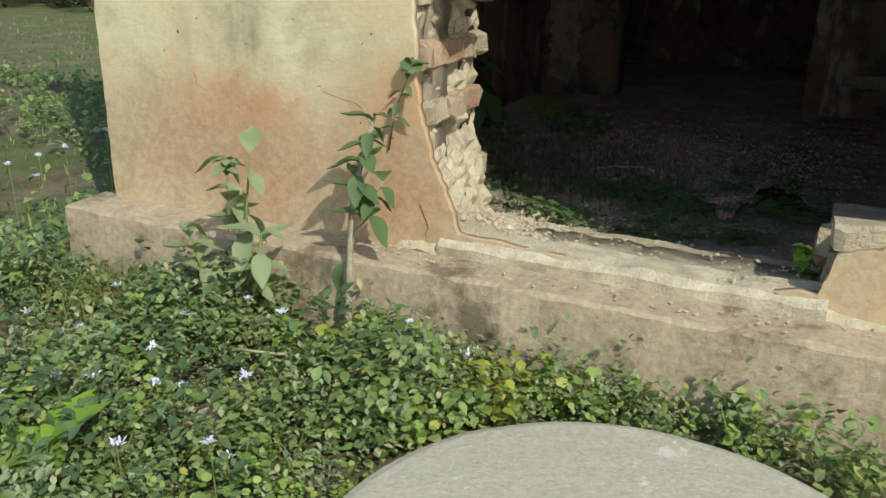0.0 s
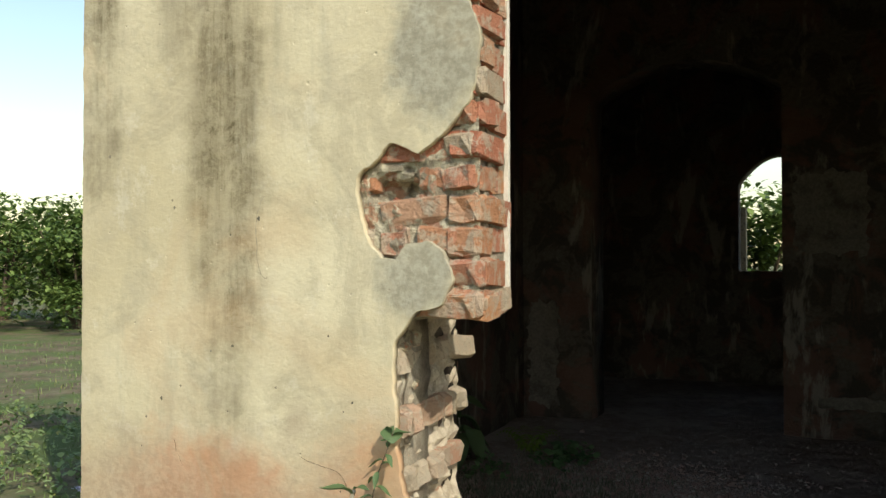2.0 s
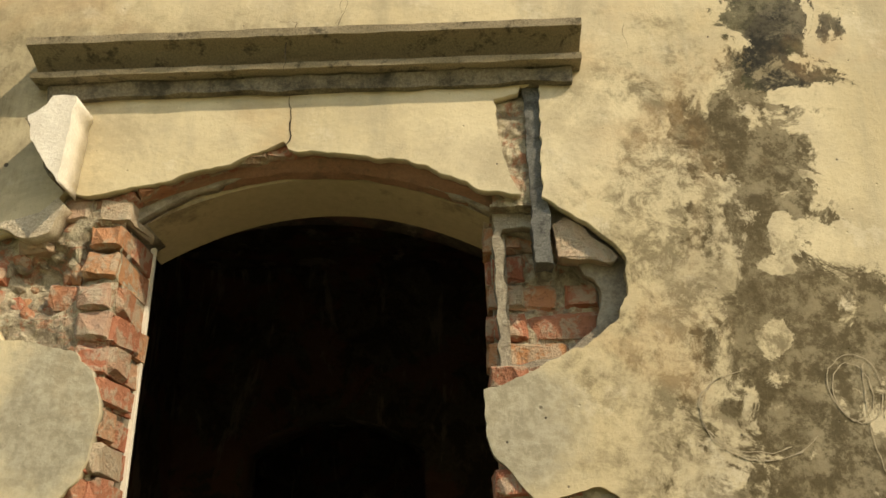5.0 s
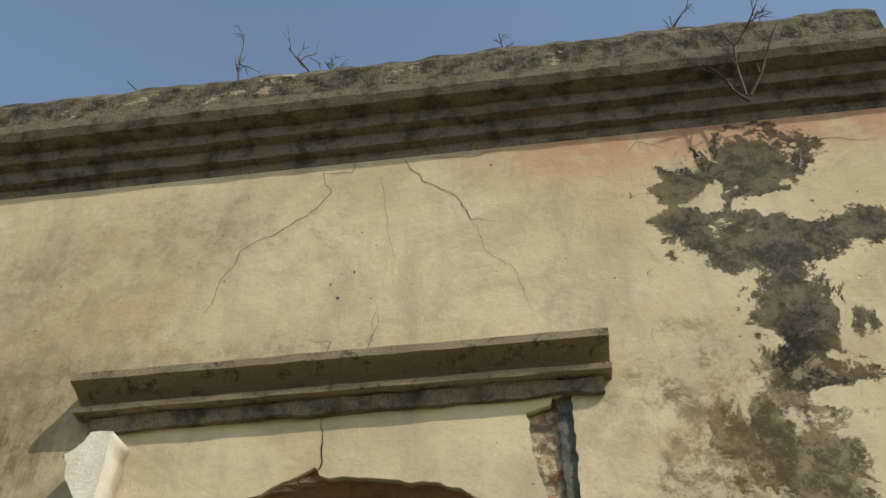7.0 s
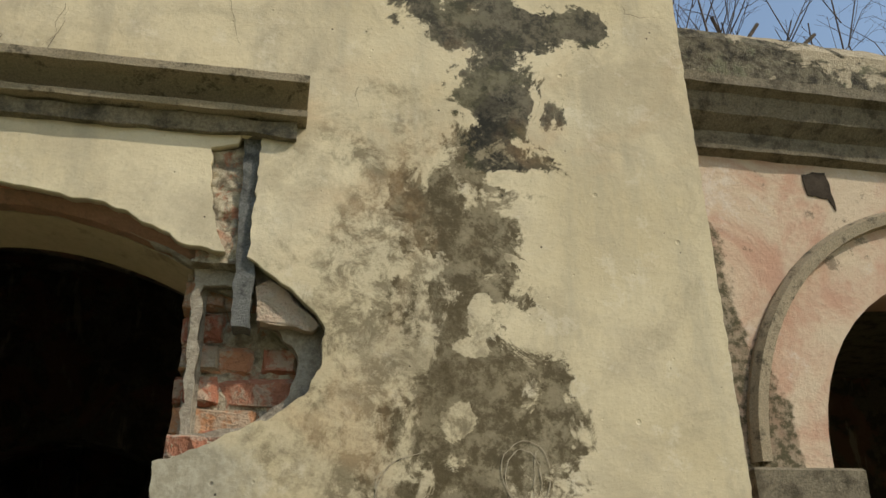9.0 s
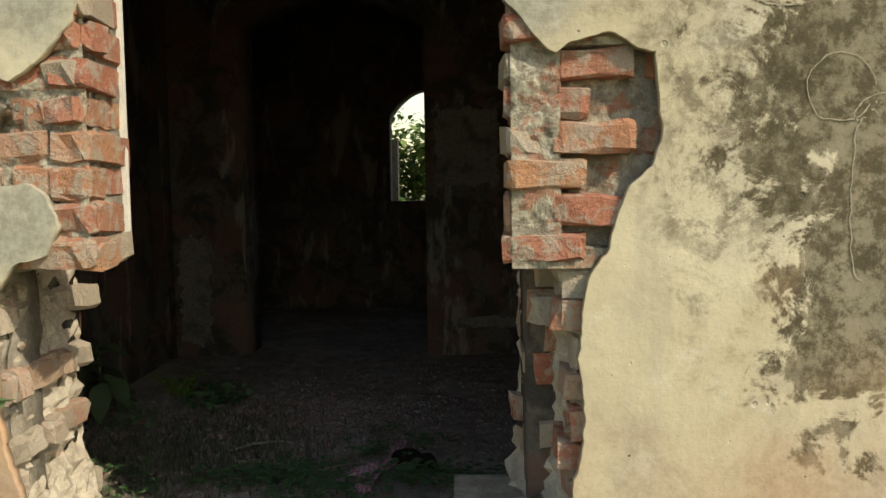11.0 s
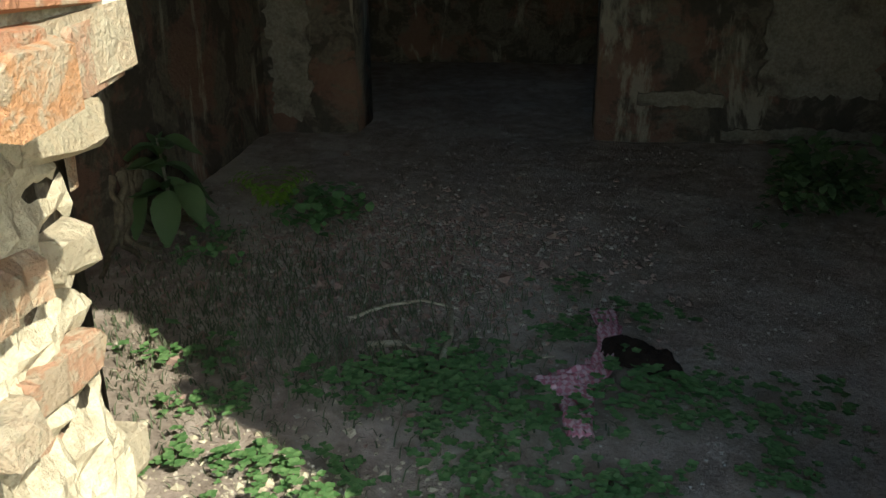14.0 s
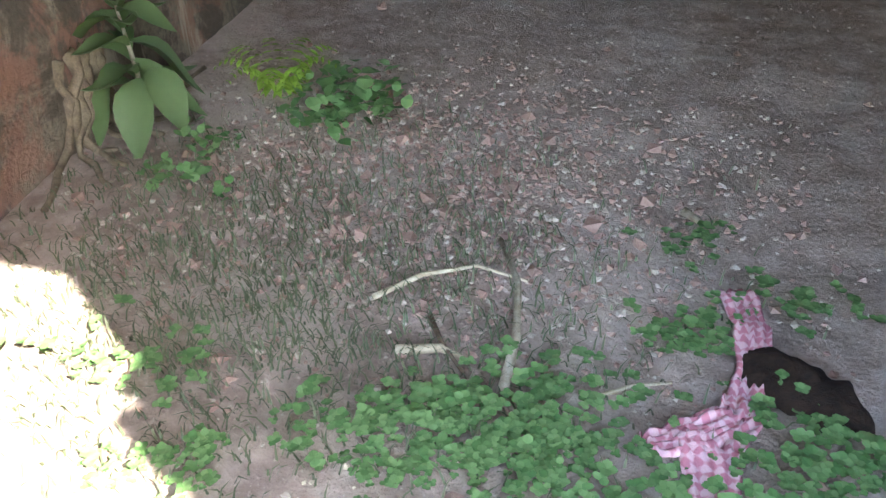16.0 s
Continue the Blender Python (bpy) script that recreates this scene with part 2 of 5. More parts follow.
def lichen_material(name, amount):
    """Black algae broken by pale bare patches and grey-green lichen."""
    n = Nodes(name, 0.95, True)
    big, mid, fine = n.noise(3.2, 8, 0.7, (1, 1, 1.6), 0.4), n.noise(15, 8, 0.72), n.noise(80, 6, 0.72)
    color = n.mix(n.step(mid, 0.36, 0.62), (0.045, 0.04, 0.028), (0.19, 0.165, 0.11))
    color = n.mix(n.both(n.step(n.noise(9, 8, 0.7), 0.53, 0.60), 0.6), color, (0.20, 0.20, 0.12))
    color = n.mix(n.both(n.step(big, 0.62 - amount, 0.66 - amount), 0.9), color, n.mix(fine, (0.42, 0.34, 0.22), (0.56, 0.48, 0.34)))
    return n.done(color, n.math("ADD", mid, n.both(fine, 0.5)), 0.9, 0.02)


def leaf_material(name, dark, light, dry=None, share=0.0):
    n = Nodes(name, 0.55)
    r = n.random(True)
    color = n.mix(r, dark, light)
    if dry:
        color = n.mix(n.step(n.math("FRACT", n.both(r, 7.31)), 1 - share, 1 - share + 0.02), color, dry)
    color = n.mix(n.both(n.noise(30, 3), 0.3), color, dark)
    n.bsdf.inputs["Transmission Weight"].default_value = 0.0
    mat = n.done(color)
    thin = n.tree.nodes.new("ShaderNodeBsdfTranslucent")
    mixer = n.tree.nodes.new("ShaderNodeMixShader")
    mixer.inputs[0].default_value = 0.25
    n.tree.links.new(color, thin.inputs[0])
    n.tree.links.new(n.bsdf.outputs[0], mixer.inputs[1])
    n.tree.links.new(thin.outputs[0], mixer.inputs[2])
    n.tree.links.new(mixer.outputs[0], n.tree.nodes["Material Output"].inputs[0])
    return mat


def soil_material(name, light, dark, fleck, grass=None):
    n = Nodes(name, 0.96)
    broad, mid, fine = n.noise(1.3, 5), n.noise(9, 6, 0.7), n.noise(70, 6, 0.75)
    color = n.mix(n.step(mid, 0.35, 0.7), dark, light)
    color = n.mix(n.both(n.step(fine, 0.55, 0.7), 0.6), color, fleck)
    color = n.mix(n.both(n.step(n.noise(2.4, 6, 0.65), 0.50, 0.60), 0.5), color, fleck)
    if grass:
        color = n.mix(n.both(n.step(broad, 0.40, 0.62), 0.85), color, n.mix(fine, grass, tuple(c * 0.5 for c in grass)))
    return n.done(color, n.math("ADD", mid, n.both(fine, 0.5)), 0.9, 0.03)


def plain(name, light, dark, scale=12, rough=0.85, bump=0.4):
    n = Nodes(name, rough)
    mid, fine = n.noise(scale, 6, 0.65), n.noise(scale * 8, 5, 0.7)
    color = n.mix(n.step(n.math("ADD", n.both(mid, 0.7), n.both(fine, 0.3)), 0.35, 0.65), dark, light)
    return n.done(color, n.math("ADD", mid, n.both(fine, 0.5)), bump, 0.01)


PLASTER = plaster_material("lime plaster", True)
# colours hold the dim rooms' shade as well as soot patches
PLASTER_IN = inside_material("shade-darkened sooty inside plaster")
RUBBLE = rubble_material("crumbled mortar and brick")
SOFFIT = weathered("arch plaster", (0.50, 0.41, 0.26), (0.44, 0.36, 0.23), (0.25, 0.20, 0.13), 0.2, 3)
SCRATCH = plain("scratched plaster", (0.42, 0.36, 0.25), (0.30, 0.25, 0.17), 60, 0.95, 0.2)
PALE_IN = weathered("pale inside plaster", (0.30, 0.265, 0.21), (0.19, 0.16, 0.125), (0.10, 0.08, 0.06), 0.45, 5)
# near-black colour for the shade inside cracks and the plaster hole
GAP_SHADE = plain("crack and hole shade", (0.06, 0.045, 0.03), (0.03, 0.022, 0.015), 30, 0.95, 0.2)
PINK = pink_material("pink limewash")
WING_TOP = lichen_material("patchy parapet", 0.10)
CORNICE = weathered("weathered cornice", (0.25, 0.21, 0.145), (0.14, 0.12, 0.08), (0.06, 0.05, 0.032), 0.5, 9)
PARAPET = lichen_material("black parapet", 0.03)
HOOD = weathered("hood moulding", (0.40, 0.33, 0.22), (0.25, 0.205, 0.135), (0.09, 0.075, 0.05), 0.3, 14)
MORTAR = plain("lime mortar", (0.42, 0.37, 0.28), (0.24, 0.20, 0.15), 18, 0.95, 0.9)
DUSTY = plain("dusty mortar", (0.60, 0.52, 0.39), (0.40, 0.33, 0.24), 14, 0.95, 0.9)
BRICK_RED = brick_material("red brick", ((0.0, (0.40, 0.13, 0.08)), (0.40, (0.44, 0.19, 0.12)), (0.62, (0.52, 0.26, 0.13)), (0.78, (0.46, 0.31, 0.23)), (1.0, (0.47, 0.40, 0.29))), 0.72, 0.3)
BRICK_PALE = brick_material("dusty brick", ((0.0, (0.52, 0.42, 0.30)), (0.6, (0.55, 0.46, 0.34)), (0.85, (0.46, 0.26, 0.17)), (1.0, (0.44, 0.30, 0.20))), 0.7, 0.05)
PLINTH = weathered("cement plinth", (0.46, 0.37, 0.26), (0.34, 0.26, 0.18), (0.16, 0.12, 0.08), 0.3, 4)
LICHEN_GREY = weathered("grey cement", (0.20, 0.20, 0.18), (0.11, 0.11, 0.10), (0.05, 0.05, 0.045), 0.4, 14)
BROWN_BRICK = weathered("brown brick dust", (0.36, 0.20, 0.125), (0.28, 0.16, 0.10), (0.20, 0.13, 0.085), 0.4, 9)
CONCRETE = weathered("concrete", (0.47, 0.44, 0.36), (0.38, 0.35, 0.28), (0.60, 0.57, 0.50), 0.1, 6)
GROUND = soil_material("grassy soil", (0.20, 0.15, 0.09), (0.10, 0.08, 0.045), (0.26, 0.21, 0.13), (0.13, 0.19, 0.05))
FLOOR_SOIL = soil_material("room soil", (0.43, 0.34, 0.285), (0.26, 0.20, 0.165), (0.53, 0.44, 0.385))
SILL = soil_material("sill dust", (0.68, 0.59, 0.42), (0.55, 0.46, 0.31), (0.66, 0.59, 0.45))
LEAF_WEED = leaf_material("weed leaf", (0.08, 0.13, 0.03), (0.34, 0.42, 0.16), (0.40, 0.38, 0.12), 0.07)
LEAF_GREY = leaf_material("grey-green leaf", (0.13, 0.17, 0.08), (0.40, 0.45, 0.24), (0.46, 0.40, 0.22), 0.08)
LEAF_FRESH = leaf_material("fresh leaf", (0.12, 0.20, 0.04), (0.38, 0.48, 0.14), (0.50, 0.46, 0.12), 0.08)
LEAF_CLOVER = leaf_material("clover leaf", (0.065, 0.145, 0.045), (0.19, 0.30, 0.12))
LEAF_BROAD = leaf_material("broad leaf", (0.055, 0.10, 0.04), (0.17, 0.24, 0.10))
LEAF_YELLOW = leaf_material("yellowing leaf", (0.10, 0.15, 0.03), (0.42, 0.42, 0.07))
LEAF_YOUNG = leaf_material("young leaf", (0.16, 0.27, 0.03), (0.24, 0.36, 0.05))
LEAF_BUSH = leaf_material("bush leaf", (0.05, 0.095, 0.02), (0.24, 0.31, 0.08))
GRASS = leaf_material("grass blade", (0.10, 0.13, 0.03), (0.30, 0.27, 0.10))
PETAL = plain("pale petal", (0.72, 0.70, 0.80), (0.60, 0.56, 0.72), 40, 0.8, 0.1)
BARK = plain("grey bark", (0.42, 0.38, 0.29), (0.24, 0.20, 0.14), 30, 0.9, 0.7)
ROOT = plain("earthy root", (0.24, 0.19, 0.13), (0.13, 0.10, 0.07), 25, 0.95, 0.8)
TWIG = plain("dry twig", (0.16, 0.12, 0.08), (0.07, 0.05, 0.035), 30, 0.9, 0.4)
STRAW = plain("dry stalk", (0.52, 0.46, 0.34), (0.34, 0.28, 0.19), 30, 0.85, 0.5)
PEBBLE = plain("pebble", (0.52, 0.46, 0.38), (0.32, 0.25, 0.20), 20, 0.9, 0.5)
CHIP = plain("brick chip", (0.38, 0.26, 0.21), (0.27, 0.17, 0.14), 30, 0.9, 0.5)
HIDE = plain("dark brown matted cloth", (0.030, 0.016, 0.010), (0.012, 0.007, 0.005), 40, 0.95, 0.9)
BROKEN = weathered("broken stucco", (0.30, 0.26, 0.18), (0.17, 0.14, 0.10), (0.05, 0.045, 0.035), 0.6, 9)
# paler than the facade plaster: sunlight on these edges is in the colour
SUNLIT_EDGE = plain("sunlit white plaster", (0.80, 0.75, 0.64), (0.66, 0.60, 0.50), 12, 0.9, 0.4)


# ---- helpers for meshes ----
def mesh_of(name, verts, faces, material, smooth=False):
    me = bpy.data.meshes.new(name)
    me.from_pydata([tuple(v) for v in verts], [], [tuple(f) for f in faces])
    me.materials.append(material)
    if smooth:
        me.polygons.foreach_set("use_smooth", [True] * len(me.polygons))
    me.update()
    return me


def mesh_thing(name, me, parent=None, label="", category="", kind="", group=""):
    ob = new(name, me)
    ob.parent = parent
    return tagged(ob, label, category, group, kind)


def part(name, bm, material, parent, label="", smooth=False):
    me = bpy.data.meshes.new(name)
    bm.to_mesh(me)
    bm.free()
    me.materials.append(material)
    if smooth:
        me.polygons.foreach_set("use_smooth", [True] * len(me.polygons))
    ob = new(name, me)
    ob.parent = parent
    return tagged(ob, label)


def box_data(x0, x1, y0, y1, z0, z1):
    v = [(x, y, z) for x in (x0, x1) for y in (y0, y1) for z in (z0, z1)]
    f = [(0, 1, 3, 2), (4, 6, 7, 5), (0, 4, 5, 1), (2, 3, 7, 6), (0, 2, 6, 4), (1, 5, 7, 3)]
    return v, f


def box(name, x0, x1, y0, y1, z0, z1, material, parent=None, label="", category="", kind=""):
    return mesh_thing(name, mesh_of(name, *box_data(x0, x1, y0, y1, z0, z1), material), parent, label, category, kind)


def sheet(name, outline, holes, y0, y1, material, bevel=0.0):
    """A flat slab that stands along x: outline and holes in x and z, from y0 back to y1."""
    cu = bpy.data.curves.new(name, "CURVE")
    cu.dimensions, cu.fill_mode, cu.extrude = "2D", "BOTH", (y1 - y0) / 2
    for ring in [outline, *holes]:
        sp = cu.splines.new("POLY")
        sp.points.add(len(ring) - 1)
        for p, (x, z) in zip(sp.points, ring):
            p.co = (x, z, 0, 1)
        sp.use_cyclic_u = True
    tmp = bpy.data.objects.new(name, cu)
    me = bpy.data.meshes.new_from_object(tmp)
    for v in me.vertices:
        x, z, d = v.co
        v.co = (x, (y0 + y1) / 2 + d, z)
    bpy.data.objects.remove(tmp)
    me.materials.clear()
    me.materials.append(material)
    bm = bmesh.new()
    bm.from_mesh(me)
    bmesh.ops.remove_doubles(bm, verts=bm.verts, dist=0.0002)
    bmesh.ops.recalc_face_normals(bm, faces=bm.faces)
    bm.to_mesh(me)
    bm.free()
    return me


def ragged(points, step=0.018, amount=0.010, seed=0.0, closed=False):
    """The line through points, cut into short pieces and roughened as a broken edge is."""
    out = []
    ends = points[1:] + points[:1] if closed else points[1:]
    for (ax, az), (bx, bz) in zip(points, ends):
        n = max(1, int(math.hypot(bx - ax, bz - az) / step))
        for i in range(n):
            k = i / n
            x, z = ax + (bx - ax) * k, az + (bz - az) * k
            d = noise.noise_vector(Vector((x * 21 + seed, seed, z * 21))) * amount + noise.noise_vector(Vector((x * 70, seed, z * 70))) * amount * 0.5
            out.append((x + d.x, z + d.z))
    if not closed:
        out.append(points[-1])
    return out


def arc(cx, cz, r, a0, a1, n):
    return [(cx + r * math.cos(radians(a0 + (a1 - a0) * i / n)), cz + r * math.sin(radians(a0 + (a1 - a0) * i / n))) for i in range(n + 1)]


def segment(x0, x1, spring, rise, n=20):
    """A flat arch from x0 to x1."""
    return [(x0 + (x1 - x0) * i / n, spring + rise * (1 - (2 * i / n - 1) ** 2)) for i in range(n + 1)]


def profile_run(name, x0, x1, profile, material, parent, wear=0.004, step=0.05, label="", sag=0.0):
    """A moulding along x, from a profile of (y, z), its edges worn."""
    n = max(2, int((x1 - x0) / step))
    verts, faces, m = [], [], len(profile)
    for i in range(n + 1):
        x = x0 + (x1 - x0) * i / n
        for j, (y, z) in enumerate(profile):
            d = noise.noise_vector(Vector((x * 9, j * 3.1, z * 7))) * wear
            verts.append((x, y + d.y, z + d.z + sag * math.sin(x * 1.7)))
    for i in range(n):
        for j in range(m):
            a, b = i * m + j, i * m + (j + 1) % m
            faces.append((a, b, b + m, a + m))
    faces += [tuple(range(m)), tuple(reversed(range(n * m, n * m + m)))]
    return mesh_thing(name, mesh_of(name, verts, faces, material), parent, label)


def tube(points, radii, sides=6):
    """Verts and faces of a tapered round stem along points."""
    verts, faces = [], []
    pts = [Vector(p) for p in points]
    for i, p in enumerate(pts):
        d = (pts[min(i + 1, len(pts) - 1)] - pts[max(i - 1, 0)]).normalized()
        u = d.cross(Vector((0.3, 0.9, 0.2))).normalized()
        w = d.cross(u)
        for s in range(sides):
            a = 2 * math.pi * s / sides
            verts.append(p + (u * math.cos(a) + w * math.sin(a)) * radii[i])
    for i in range(len(pts) - 1):
        for s in range(sides):
            a, b = i * sides + s, i * sides + (s + 1) % sides
            faces.append((a, b, b + sides, a + sides))
    faces += [tuple(reversed(range(sides))), tuple(range(len(verts) - sides, len(verts)))]
    return verts, faces


LEAF = [(0, 0, 0), (0.30, 0.25, 0.05), (0.33, 0.60, 0.03), (0, 1, -0.16), (-0.33, 0.60, 0.03), (-0.30, 0.25, 0.05), (0, 0.30, 0), (0, 0.65, -0.01)]
LEAF_FACES = [(0, 1, 6), (0, 6, 5), (6, 1, 2, 7), (6, 7, 4, 5), (7, 2, 3), (7, 3, 4)]
ROUND_LEAF = [(0, 0, 0), (0.42, 0.22, 0.03), (0.46, 0.66, 0.02), (0, 1, -0.02), (-0.46, 0.66, 0.02), (-0.42, 0.22, 0.03), (0, 0.35, -0.02), (0, 0.7, -0.02)]


WIDTHS = (0.03, 0.19, 0.29, 0.33, 0.31, 0.23, 0.12, 0.01)
BIG_LEAF = [(s * w, i / 7, abs(s) * 0.35 * w + 0.05 * math.sin(i * 0.9) - 0.22 * (i / 7) ** 2) for i, w in enumerate(WIDTHS) for s in (-1, 0, 1)]
BIG_FACES = [(i * 3 + j, i * 3 + j + 1, i * 3 + j + 4, i * 3 + j + 3) for i in range(7) for j in (0, 1)]


class Soup:
    """Many small pieces, joined into one mesh."""

    def __init__(self):
        self.verts, self.faces = [], []

    def add(self, verts, faces):
        k = len(self.verts)
        self.verts.extend(verts)
        self.faces.extend(tuple(i + k for i in f) for f in faces)

    def leaf(self, at, yaw, pitch, length, wide=1.0, shape=LEAF, outline=LEAF_FACES):
        m = Matrix.Translation(at) @ Euler((pitch, 0, yaw)).to_matrix().to_4x4()
        self.add([m @ Vector((x * length * wide, y * length, z * length)) for x, y, z in shape], outline)

    def blade(self, at, yaw, lean, length, width):
        m = Matrix.Translation(at) @ Matrix.Rotation(yaw, 4, "Z")
        v = [(-width, 0, 0), (width, 0, 0), (width * 0.7, lean * 0.35 * length, length * 0.6), (-width * 0.7, lean * 0.35 * length, length * 0.6), (0, lean * length, length * (1 - 0.3 * lean))]
        self.add([m @ Vector(p) for p in v], [(0, 1, 2, 3), (3, 2, 4)])

    def pebble(self, at, size):
        q = Euler([random.uniform(0, 6) for _ in range(3)]).to_matrix()
        v = []
        for x, y, z in ((1, 0, 0), (-1, 0, 0), (0, 1, 0), (0, -1, 0), (0, 0, 1), (0, 0, -1)):
            p = q @ Vector((x, y * random.uniform(0.6, 1), z * random.uniform(0.5, 0.9))) * size * random.uniform(0.7, 1.1)
            v.append(Vector(at) + Vector((p.x, p.y, p.z * 0.6)))
        self.add(v, [(0, 2, 4), (2, 1, 4), (1, 3, 4), (3, 0, 4), (2, 0, 5), (1, 2, 5), (3, 1, 5), (0, 3, 5)])

    def mesh(self, name, material, smooth=False):
        return mesh_of(name, self.verts, self.faces, material, smooth)


rng = random.Random(7)

# ---- numbers of the plan ----
FACE, LEAF_BACK, BACK = 2.30, 2.62, 3.00      # facade plane, back of the outer leaf, back of the wall
LEFT, RIGHT = -1.355, 3.21                    # ends of the facade
GROUND_Z, FLOOR_Z, LEDGE_Z = 0.15, 0.33, 0.46
ROOF_Z = 4.62


def ground_height(x, y):
    return GROUND_Z + 0.03 * noise.noise(Vector((x * 0.9, y * 0.9, 0))) + 0.012 * noise.noise(Vector((x * 5, y * 5, 3)))


def floor_height(x, y):
    rise = max(0.0, 1 - (y - 2.3) / 0.75) * 0.13
    heap = 0.09 * math.exp(-((x - 0.12) ** 2 / 0.06 + (y - 2.85) ** 2 / 0.06))
    return FLOOR_Z + rise + heap + 0.018 * noise.noise(Vector((x * 2.3, y * 2.3, 9))) + 0.010 * noise.noise(Vector((x * 9, y * 9, 5)))


def field(name, x0, x1, y0, y1, nx, ny, height, material):
    verts = [(x0 + (x1 - x0) * i / nx, y0 + (y1 - y0) * j / ny, 0) for j in range(ny + 1) for i in range(nx + 1)]
    verts = [(x, y, height(x, y)) for x, y, _ in verts]
    faces = [(j * (nx + 1) + i, j * (nx + 1) + i + 1, (j + 1) * (nx + 1) + i + 1, (j + 1) * (nx + 1) + i) for j in range(ny) for i in range(nx)]
    return mesh_of(name, verts, faces, material, True)


# ---- ground ----
def graded(a, b, c, d, fine, coarse):
    """Lines that are close between b and c and wide apart out to a and d."""
    left = [b - (b - a) * (i / coarse) ** 3 for i in range(coarse, 0, -1)]
    mid = [b + (c - b) * i / fine for i in range(fine + 1)]
    return left + mid + [c + (d - c) * (i / coarse) ** 3 for i in range(1, coarse + 1)]


gx, gy = graded(-900, -4, 5, 900, 150, 16), graded(-900, -2, 4, 900, 100, 16)
ground_mesh = mesh_of("ground", [(x, y, ground_height(x, y) if abs(x) < 60 and abs(y) < 60 else GROUND_Z) for y in gy for x in gx],
                      [(j * len(gx) + i, j * len(gx) + i + 1, (j + 1) * len(gx) + i + 1, (j + 1) * len(gx) + i) for j in range(len(gy) - 1) for i in range(len(gx) - 1)], GROUND, True)
mesh_thing("ground", ground_mesh, None, "grassy earth with patches of bare brown soil", "ground", "structure")
mesh_thing("floor", field("floor", -1.1, 3.0, 2.32, 10.0, 120, 170, floor_height, FLOOR_SOIL), None, "earthen floor strewn with rubble and dust", "floor", "structure")

# ---- front wall ----
left_edge = [(0.16, 0.54), (0.13, 0.64), (0.06, 0.78), (0.015, 0.95), (0.0, 1.1), (-0.015, 1.3), (0.0, 1.38), (0.06, 1.47), (0.17, 1.50), (0.195, 1.58),
             (0.17, 1.66), (0.12, 1.70), (0.04, 1.69), (0.0, 1.64), (-0.06, 1.65), (-0.12, 1.74), (-0.145, 1.85), (-0.14, 1.92), (-0.08, 1.96), (-0.02, 2.02),
             (0.04, 2.0), (0.08, 1.98), (0.16, 2.03), (0.25, 2.12), (0.285, 2.2), (0.29, 2.36), (0.25, 2.45), (0.19, 2.51), (0.06, 2.54), (-0.04, 2.56),
             (-0.10, 2.63), (-0.14, 2.73), (-0.15, 2.82), (-0.14, 2.89), (-0.05, 2.93), (0.03, 2.96), (0.04, 3.0), (0.07, 3.06)]
lintel_edge = [(0.14, 3.04), (0.26, 3.06), (0.36, 3.07), (0.48, 3.11), (0.60, 3.14), (0.70, 3.18), (0.785, 3.225), (0.80, 3.19), (0.90, 3.17), (1.01, 3.165),
               (1.20, 3.13), (1.34, 3.07), (1.42, 3.02), (1.56, 2.99), (1.52, 3.08), (1.50, 3.20), (1.49, 3.36), (1.57, 3.38), (1.575, 3.41), (1.645, 3.41), (1.63, 2.98)]
right_edge = [(1.72, 2.92), (1.84, 2.81), (1.87, 2.77), (1.865, 2.66), (1.83, 2.57), (1.76, 2.51), (1.68, 2.47), (1.59, 2.43), (1.5, 2.385), (1.42, 2.36),
              (1.42, 2.23), (1.44, 2.17), (1.50, 2.11), (1.55, 2.05), (1.58, 2.03), (1.62, 2.05), (1.67, 2.08), (1.74, 2.08), (1.80, 2.04), (1.85, 2.02),
              (1.86, 1.9), (1.87, 1.82), (1.84, 1.72), (1.78, 1.67), (1.75, 1.6), (1.72, 1.5), (1.66, 1.4), (1.64, 1.2), (1.66, 1.0), (1.64, 0.9),
              (1.62, 0.8), (1.55, 0.71), (1.42, 0.69), (1.30, 0.66), (1.27, 0.54)]
sill_edge = [(1.1, 0.52), (0.95, 0.505), (0.8, 0.50), (0.6, 0.515), (0.4, 0.53)]
broken = ragged(left_edge + lintel_edge + right_edge + sill_edge, 0.016, 0.009, 2.0, True)

JAMB_L, JAMB_R = 0.29, 1.45


def frame_hole(lower_l, lower_r):
    return [(lower_l, 0.50), (lower_l, 1.44), (JAMB_L - 0.02, 1.47)] + segment(JAMB_L - 0.02, JAMB_R + 0.02, 2.97, 0.19) + [(JAMB_R + 0.02, 1.50), (lower_r, 1.44), (lower_r, 0.70), (1.30, 0.66), (1.27, 0.50)]


outer = [(LEFT, 0.2), (RIGHT, 0.2), (RIGHT, ROOF_Z), (LEFT, ROOF_Z)]
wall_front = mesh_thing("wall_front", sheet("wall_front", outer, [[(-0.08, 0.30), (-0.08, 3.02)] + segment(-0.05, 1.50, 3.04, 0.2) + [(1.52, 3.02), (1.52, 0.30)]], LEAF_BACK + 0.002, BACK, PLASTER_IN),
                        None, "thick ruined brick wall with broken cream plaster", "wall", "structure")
mesh_thing("core", sheet("core", outer, [ragged(frame_hole(-0.03, 1.63), 0.05, 0.012, 5.0, True), [(1.51, 2.46), (1.66, 2.48), (1.80, 2.60), (1.80, 2.70), (1.66, 2.88), (1.51, 2.92)]], 2.425, LEAF_BACK, MORTAR), wall_front, "rough lime mortar and rubble core")
hollows = [(-0.01, 1.86, 0.11, 0.065), (0.03, 2.76, 0.15, 0.13), (0.20, 2.86, 0.07, 0.10)]
